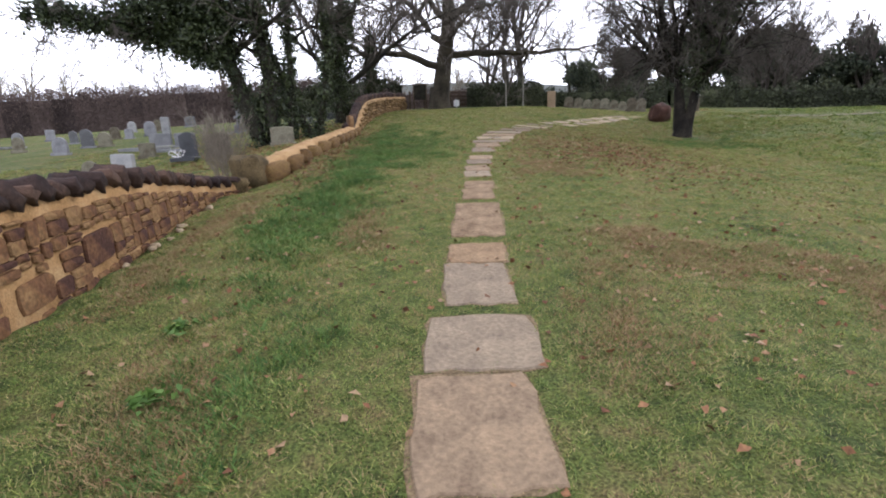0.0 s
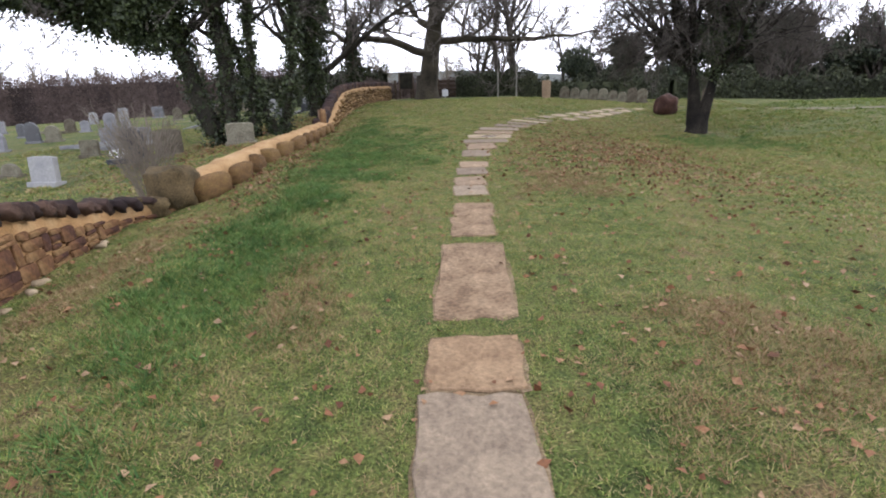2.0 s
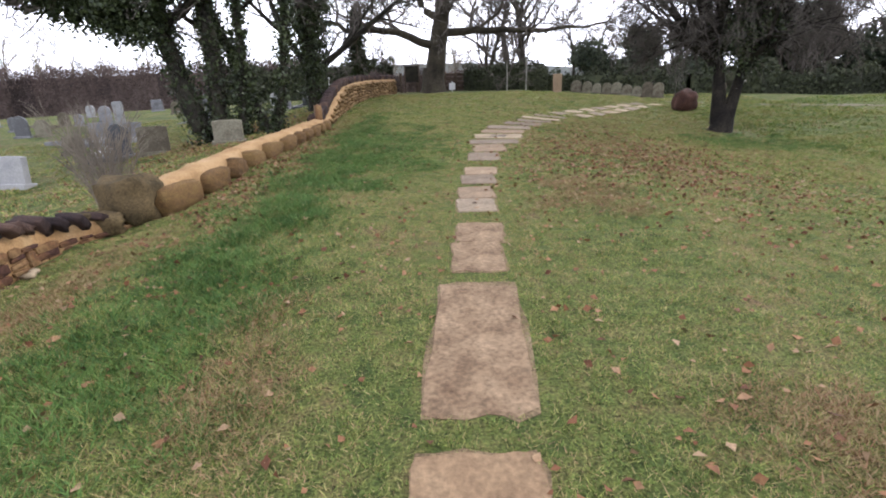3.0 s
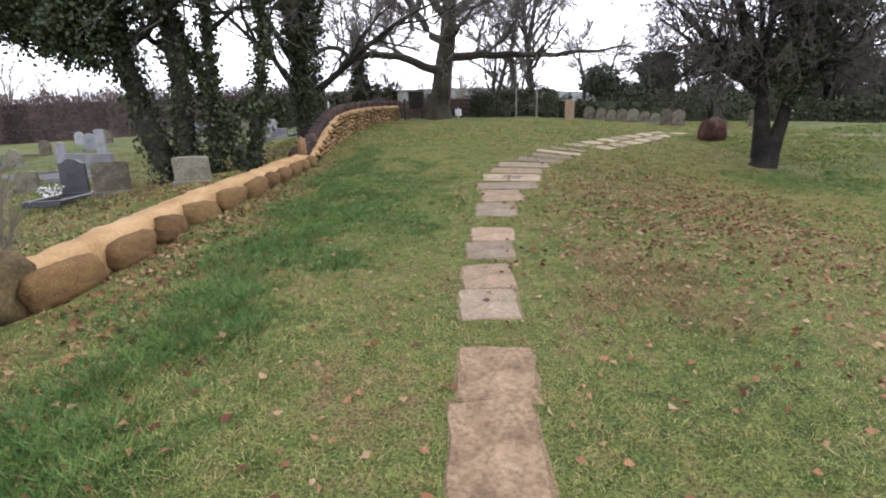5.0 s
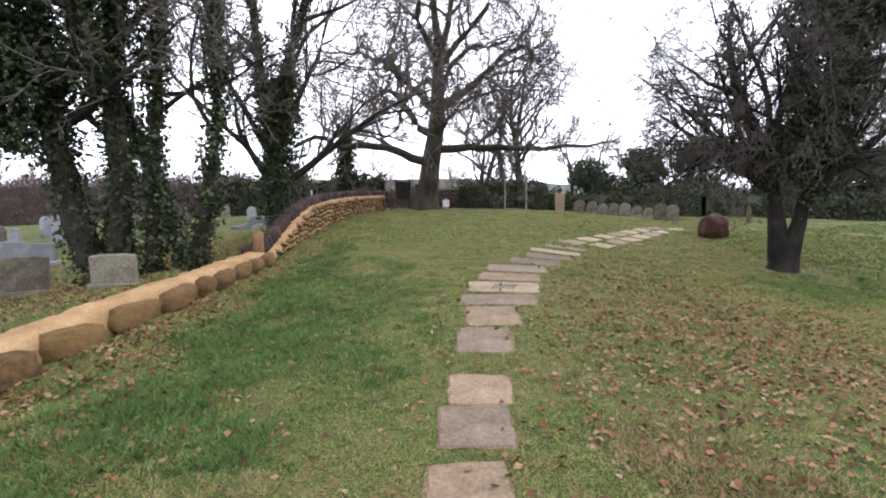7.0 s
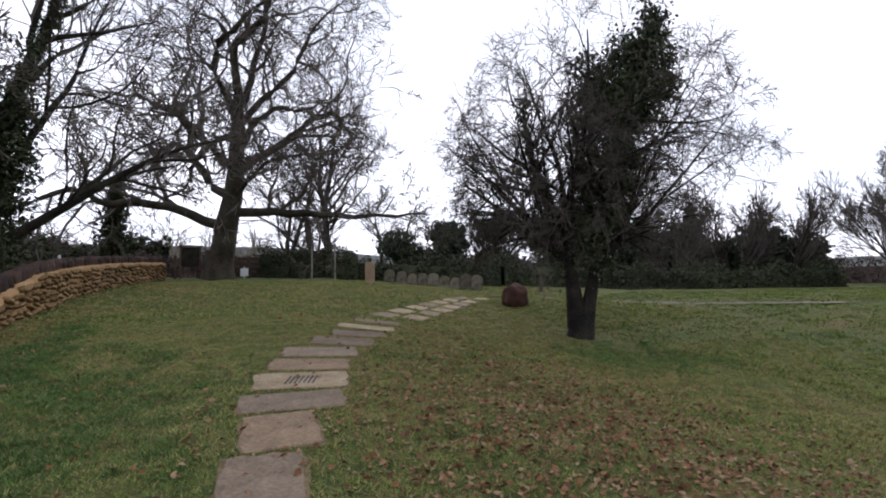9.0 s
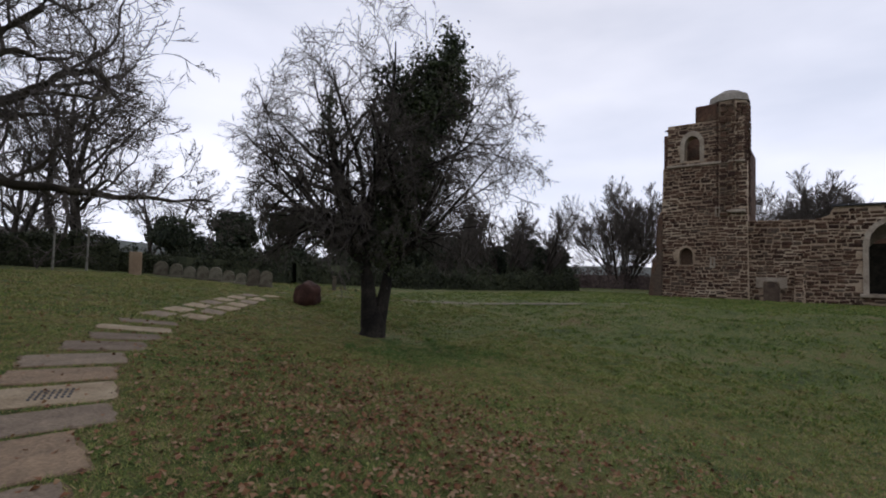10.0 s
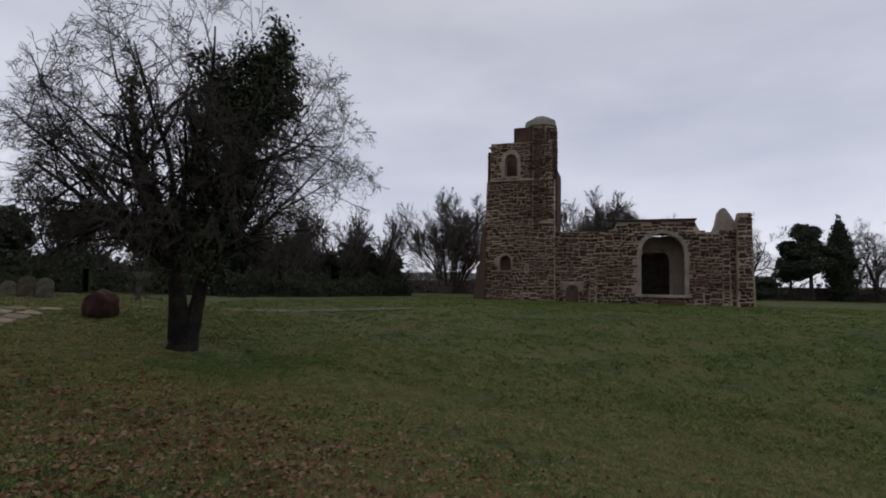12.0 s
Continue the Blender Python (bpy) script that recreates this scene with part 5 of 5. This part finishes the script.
GRAVES = [(-7.7, 12.3, 0.72, 0.75, M_PALEGRAVE, "flat", -10, False), (-7.65, 15.6, 0.6, 1.0, M_BLACKGRAVE, "ogee", 20, True), (-9.5, 16.6, 0.6, 0.62, M_LICHEN, "flat", 5, False), (-10.9, 20.1, 1.05, 0.7, M_PALEGRAVE, "flat", 0, True), (-9.65, 19.5, 0.9, 0.7, M_PALEGRAVE, "flat", 8, True), (-13.2, 25.0, 0.48, 1.25, M_PALEGRAVE, "flat", 0, False),
          (-14.5, 22.3, 0.7, 0.8, M_LICHEN, "round", 0, False), (-15.2, 22.2, 0.6, 1.0, M_GREYGRAVE, "round", 10, False), (-17.8, 25.1, 0.5, 0.8, M_GREYGRAVE, "round", 0, False), (-14.6, 19.7, 0.75, 0.85, M_GREYGRAVE, "round", -5, False), (-16.8, 26.7, 0.6, 0.8, M_LICHEN, "round", 0, True), (-15.7, 26.1, 0.5, 0.7, M_GREYGRAVE, "ogee", 0, False), (-15.5, 27.7, 0.7, 0.95, M_GREYGRAVE, "round", 6, False), (-16.7, 30.8, 0.6, 0.9, M_LICHEN, "round", 0, False),
          (-9.4, 13.6, 0.5, 0.45, M_LICHEN, "round", 0, False), (-11.2, 29, 0.55, 1.2, M_GREYGRAVE, "cross", 0, False), (-11.0, 30, 0.6, 0.9, M_LICHEN, "round", 0, False), (-16.4, 34.2, 0.8, 0.85, M_GREYGRAVE, "flat", 0, False), (-18.5, 22.5, 0.6, 0.8, M_LICHEN, "round", 0, False), (-20.5, 25.0, 0.65, 0.9, M_GREYGRAVE, "round", 0, True), (-21.5, 28.5, 0.6, 0.8, M_GREYGRAVE, "flat", 0, False), (-13.5, 30.5, 0.6, 0.85, M_LICHEN, "round", 4, False), (-13.0, 34, 0.6, 0.8, M_GREYGRAVE, "round", 0, False), (-9.0, 33, 0.6, 0.9, M_PALEGRAVE, "round", 0, False),
          (-7.5, 29.5, 0.9, 0.5, M_GREYGRAVE, "flat", 0, True), (-6.4, 30.5, 0.9, 0.5, M_BLACKGRAVE, "flat", 0, True), (-10.0, 26.0, 0.7, 0.5, M_GREYGRAVE, "flat", 0, True), (-12.0, 37, 0.6, 0.9, M_LICHEN, "round", 0, False), (-8.0, 37, 0.5, 0.8, M_GREYGRAVE, "round", 0, False), (-19.0, 32, 0.6, 0.85, M_PALEGRAVE, "round", 0, False)]
KIND = {M_PALEGRAVE.name: "pale limestone gravestone in the grass", M_GREYGRAVE.name: "grey granite gravestone in the grass", M_LICHEN.name: "lichened brown stone gravestone in the grass", M_BLACKGRAVE.name: "dark polished granite gravestone with a kerb"}
for n, (x, y, w, h, mat, shape, turn, kerb) in enumerate(GRAVES):
    headstone(x, y, w * 0.82, h * 0.85, mat, KIND[mat.name], shape, turn, kerb=kerb, tilt=((n * 37) % 9) - 4)
headstone(-4.25, 13.95, 0.6, 0.55, M_LICHEN, "pale mossy gravestone close behind the wall", "flat", 12, tilt=6)
headstone(-6.55, 15.15, 0.66, 0.72, M_LICHEN, "brown lichened gravestone leaning behind the wall", "flat", 25, tilt=-5)
ROW = [(8.4, 33.1, 0.6, 0.72), (8.85, 32.4, 0.55, 0.68), (9.25, 31.9, 0.5, 0.6), (9.6, 31.3, 0.5, 0.66), (9.95, 30.75, 0.55, 0.7), (10.3, 30.2, 0.5, 0.6), (10.6, 29.6, 0.45, 0.55), (10.9, 29.0, 0.52, 0.78), (11.2, 28.45, 0.5, 0.76), (13.2, 26.2, 0.16, 0.7)]
for n, (x, y, w, h) in enumerate(ROW):
    headstone(x, y, w, h, M_LICHEN, "old rounded gravestone set along the hedge", "round" if n < 9 else "flat", -38, "row of old gravestones", tilt=((n * 53) % 9) - 4)
flowers = thing("flower_bunch", "white flowers laid at a dark gravestone", "flowers")
part("petals", foliage(np.array([-7.75, 15.0, ground(-7.75, 15) + 0.2]) + g.normal(size=(60, 3)) * np.array([0.12, 0.08, 0.08]), 0.05, M_FLOWER, 3, "petals"), flowers)
tagged(flowers.children[0], kind="stuff")

# stone pillar, poles, boulder, fence and board at the far side
pillar = thing("stone_post", "squat pinkish stone post by the hedge", "post")
part("shaft", mesh_bm("shaft", box_bm(0.46, 0.3, 1.0, 0.03, 0.01, random.Random(2)), M_SLAB), pillar, pose(6.95, 31.6, ground(6.95, 31.6) - 0.05, 0, 0, -20))
for x, y, h in ((4.2, 31.8, 1.55), (5.05, 30.6, 1.62)):
    p = thing("wooden_pole", "slender pale wooden pole in front of the hedge", "pole", "poles by the hedge")
    tb = Tubes()
    z = ground(x, y)
    tb.tube([Vector((x, y, z - 0.1)), Vector((x + 0.01, y, z + h * 0.5)), Vector((x, y, z + h))], [0.042, 0.038, 0.034], 8)
    part("shaft", tb.mesh("shaft", M_POLE), p)
    part("cap", mesh_bm("cap", box_bm(0.09, 0.09, 0.04, 0.01), M_POLE), p, Matrix.Translation((x, y, z + h - 0.02)))
boulder = thing("boulder", "large rounded red-brown boulder standing on the lawn", "boulder")
part("stone", rock_mesh("stone", 0.8, 0.74, 0.72, 9, M_BOULDER, 0.14, 0.85, 6), boulder, pose(9.9, 22.9, ground(9.9, 22.9) + 0.35, 4, 6, 30))
fence = thing("wooden_fence", "dark weathered post and rail fence by the gate", "fence")
FL = [(-1.9, 36.2), (-0.9, 36.6), (0.9, 37.0), (1.6, 37.1), (2.3, 37.2), (3.0, 37.2), (3.7, 37.2)]
for x, y in FL:
    part("post", mesh_bm("post", box_bm(0.14, 0.14, 1.3, 0.01), M_TIMBER), fence, Matrix.Translation((x, y, ground(x, y) - 0.1)))
for (x0, y0), (x1, y1) in zip(FL[2:], FL[3:]):
    for h in (0.15, 0.42, 0.69, 0.96):
        l = math.hypot(x1 - x0, y1 - y0)
        part("rail", mesh_bm("rail", box_bm(l, 0.05, 0.17, 0.008), M_TIMBER), fence, pose((x0 + x1) / 2, (y0 + y1) / 2, ground(x0, y0) + h, 0, 0, math.degrees(math.atan2(y1 - y0, x1 - x0))))
board = thing("notice_board", "dark wooden notice board on posts beside the oak", "sign")
for dx in (-0.42, 0.42):
    part("post", mesh_bm("post", box_bm(0.1, 0.1, 1.7, 0.01), M_TIMBER), board, Matrix.Translation((-1.15 + dx, 35.2, ground(-1.15, 35.2) - 0.1)))
part("panel", mesh_bm("panel", box_bm(0.8, 0.08, 0.95, 0.015), M_DARKBARK), board, Matrix.Translation((-1.15, 35.18, ground(-1.15, 35.2) + 0.62)))
part("roof", mesh_bm("roof", box_bm(1.05, 0.3, 0.06, 0.015), M_TIMBER), board, Matrix.Translation((-1.15, 35.18, ground(-1.15, 35.2) + 1.6)))
sign = thing("white_sign", "small white board on the fence by the gate", "sign")
part("board", mesh_bm("board", box_bm(0.4, 0.05, 0.42, 0.01), M_WHITE), sign, Matrix.Translation((1.35, 36.7, ground(1.35, 36.7) + 0.1)))
part("stake", mesh_bm("stake", box_bm(0.06, 0.06, 0.7, 0.01), M_WHITE), sign, Matrix.Translation((1.35, 36.76, ground(1.35, 36.7) - 0.1)))
marker = thing("white_marker", "thin white marker post in the graveyard", "post")
part("shaft", mesh_bm("shaft", box_bm(0.09, 0.06, 0.95, 0.01), M_WHITE), marker, Matrix.Translation((-5.6, 32.0, ground(-5.6, 32) + 0.35)))

# the bare shrub behind the wall
tr = Tree(77, 0.003)
SHRUB = [(0.2, 0.08, 0.03, 7, 0.5, 22, 0.15), (0.18, 0.1, 0.05, 5, 0.5, 22, 0.1), (0.14, 0.12, 0.03, 0, 0, 0, 0)]
for k in range(22):
    a = tr.rng.uniform(0, 6.28)
    tr.grow(at_ground(-3.85 + 0.14 * math.cos(a), 9.1 + 0.14 * math.sin(a), 0.05), (0.16 * math.cos(a), 0.16 * math.sin(a), 1), tr.rng.uniform(0.7, 1.15), 0.009, 0, SHRUB)
shrub = thing("shrub", "leafless twiggy shrub behind the wall", "shrub")
tagged(part("stemwork", tr.wood.mesh("stemwork", M_FARTWIG), shrub), kind="stuff")
tagged(part("twigwork", tr.twigs.mesh("twigwork", M_FARTWIG), shrub), kind="stuff")


# ---- grass, fallen leaves and weeds ----
rng = np.random.default_rng(12)


def on_slab(x, y):
    hit = np.zeros(len(x), bool)
    x, y = x + rng.normal(0, 0.022, len(x)), y + rng.normal(0, 0.02, len(x))  # grass creeps in over the edges
    for sy, l, w, shift, skew, mat in SLABS:
        hit |= (np.abs(y - sy) < l / 2 + 0.0) & (np.abs(x - path_x(sy) - shift) < w / 2 - 0.01)
    for sx, sy, w, l, skew, mat in TAIL:
        a = radians(skew)
        u, v_ = (x - sx) * math.cos(a) + (y - sy) * math.sin(a), -(x - sx) * math.sin(a) + (y - sy) * math.cos(a)
        hit |= (np.abs(u) < w / 2) & (np.abs(v_) < l / 2)
    return hit


def blades(tufts, each, x0, x1, y0, y1, tall, wide, spread, patch=False):
    """Grass in small tufts whose blades lean outwards; a patch thins out from its middle in ragged lobes."""
    cx, cy = rng.uniform(x0, x1, tufts), rng.uniform(y0, y1, tufts)
    if patch:
        u, w_ = (2 * cx - x0 - x1) / (x1 - x0), (2 * cy - y0 - y1) / (y1 - y0)
        ragged = 0.22 * np.sin(cx * 5.3 + 1.7 * np.sin(cy * 2.9)) + 0.18 * np.sin(cy * 4.1 + cx * 2.2) + 0.12 * np.sin(cx * 11 - cy * 9)
        inside = np.hypot(u, w_) + ragged + rng.normal(0, 0.2, tufts) < 0.72
        cx, cy = cx[inside], cy[inside]
        tufts = len(cx)
    size = rng.uniform(0.55, 1.45, tufts)
    pick = np.repeat(np.arange(tufts), each)
    n = len(pick)
    off = rng.normal(0, spread, (n, 2))
    x, y = cx[pick] + off[:, 0], cy[pick] + off[:, 1]
    ok = ~on_slab(x, y)
    wx = np.interp(y, [p[1] for p in WALL_LINE], [p[0] for p in WALL_LINE])
    ok &= (x > wx + 0.08) | (x < wx - 0.6)
    x, y, off, pick = x[ok], y[ok], off[ok], pick[ok]
    n = len(x)
    z = height(x, y) + unevenness(x, y) - 0.005
    long_grass = 1 + 0.8 * np.exp(-((x + 1.5) / 0.6) ** 2 - ((y - 8) / 4) ** 2)
    h = tall * rng.uniform(0.5, 1.4, n) * size[pick] * long_grass
    a = rng.uniform(0, 6.28, n)
    lean = off / spread * (0.7 * h)[:, None] + rng.normal(0, 0.45, (n, 2)) * h[:, None]
    w = wide * rng.uniform(0.7, 1.3, n)
    p = np.stack([x, y, z], -1)
    s = np.stack([np.cos(a) * w, np.sin(a) * w, np.zeros(n)], -1) / 2
    tip = p + np.stack([lean[:, 0], lean[:, 1], h], -1)
    return np.stack([p - s, p + s, tip], 1).reshape(-1, 3), np.arange(3 * n).reshape(-1, 3)


def join(*sets):
    v, f, k = [], [], 0
    for a, b in sets:
        v.append(a)
        f.append(b + k)
        k += len(a)
    return np.concatenate(v), np.concatenate(f)


sward = join(blades(50000, 13, -4.2, 5.0, 1.3, 10.5, 0.019, 0.0058, 0.022), blades(32000, 12, -4.0, 8.0, 10.5, 18.0, 0.024, 0.0085, 0.03), blades(18000, 12, 5.0, 12.0, 5.0, 16.0, 0.028, 0.01, 0.035), blades(16000, 10, -4.0, 14.0, 18.0, 30.0, 0.04, 0.022, 0.05), blades(7000, 10, -13.0, -3.0, 9.0, 26.0, 0.04, 0.022, 0.06))
tagged(new("grass", mesh_of("grass", *sward, M_BLADE)), "short uneven tufts of winter grass on the lawn", "grass", kind="stuff")


tagged(new("grass", mesh_of("grass", *blades(24000, 8, 9.0, 34.0, -4.0, 24.0, 0.045, 0.03, 0.06), M_FARBLADE)), "green winter grass on the open lawn before the ruin", "grass", kind="stuff")
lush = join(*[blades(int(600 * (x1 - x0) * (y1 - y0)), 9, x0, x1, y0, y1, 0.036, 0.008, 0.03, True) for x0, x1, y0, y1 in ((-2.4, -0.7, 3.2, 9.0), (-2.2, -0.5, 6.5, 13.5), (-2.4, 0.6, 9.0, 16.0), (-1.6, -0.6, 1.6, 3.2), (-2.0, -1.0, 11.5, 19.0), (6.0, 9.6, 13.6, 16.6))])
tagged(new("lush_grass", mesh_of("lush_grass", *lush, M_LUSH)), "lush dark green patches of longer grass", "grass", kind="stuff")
dry = join(*[blades(int(1500 * (x1 - x0) * (y1 - y0)), 8, x0, x1, y0, y1, 0.026, 0.007, 0.03, True) for x0, x1, y0, y1 in ((1.0, 2.9, 3.4, 5.0), (0.7, 1.6, 2.2, 3.4), (2.4, 4.0, 2.6, 4.6), (-1.9, -1.0, 1.5, 3.0), (-1.2, -0.5, 4.4, 6.2), (-2.9, -2.2, 3.0, 8.0), (1.2, 2.6, 7.6, 9.6))] + [blades(4500, 8, 1.6, 4.8, 9.4, 15.0, 0.026, 0.008, 0.03, True)])
tagged(new("dry_grass", mesh_of("dry_grass", *dry, M_DRY)), "dry brown patches of worn winter grass", "grass", kind="stuff")


def litter(n, cx, cy, sx, sy, size, beyond=False):
    x, y = rng.normal(cx, sx, n), rng.normal(cy, sy, n)
    ok = x > np.interp(y, [p[1] for p in WALL_LINE], [p[0] for p in WALL_LINE]) + 0.12
    ok |= beyond
    ok &= ~on_slab(x, y) | (rng.random(len(x)) < 0.25)
    x, y = x[ok], y[ok]
    return np.stack([x, y, height(x, y) + unevenness(x, y) + 0.02], -1)


leaves = np.concatenate([litter(900, 0.5, 6, 3.0, 4.0, 0.06), litter(4300, 4.5, 12.8, 1.5, 2.5, 0.06), litter(2800, 3.2, 10.6, 1.3, 1.5, 0.06), litter(3000, -2.1, 11.4, 0.45, 2.6, 0.06), litter(9000, -4.9, 16.0, 1.3, 3.0, 0.06, True), litter(900, 7.8, 18, 2.5, 2.5, 0.06), litter(500, -1.4, 8, 1.0, 3.0, 0.06), litter(500, 3, 4, 1.6, 1.5, 0.06)])
lv, lf = spray(leaves, 0.036, rng, flat=0.75, long=1.4)
tagged(new("fallen_leaves", mesh_of("fallen_leaves", lv, lf, M_LEAF)), "scattered brown oak leaves on the grass", "leaves", kind="stuff")
for x, y in ((-1.72, 3.0), (-1.5, 2.2)):
    w = thing("weed", "low rosette of fresh green weed leaves in the lawn", "weed", "lawn weeds")
    pts = np.array([x, y, ground(x, y) + 0.04]) + rng.normal(size=(40, 3)) * np.array([0.06, 0.055, 0.01])
    part("leaves", mesh_of("leaves", *spray(pts, 0.035, rng, flat=0.5, long=2.0), M_WEED), w)
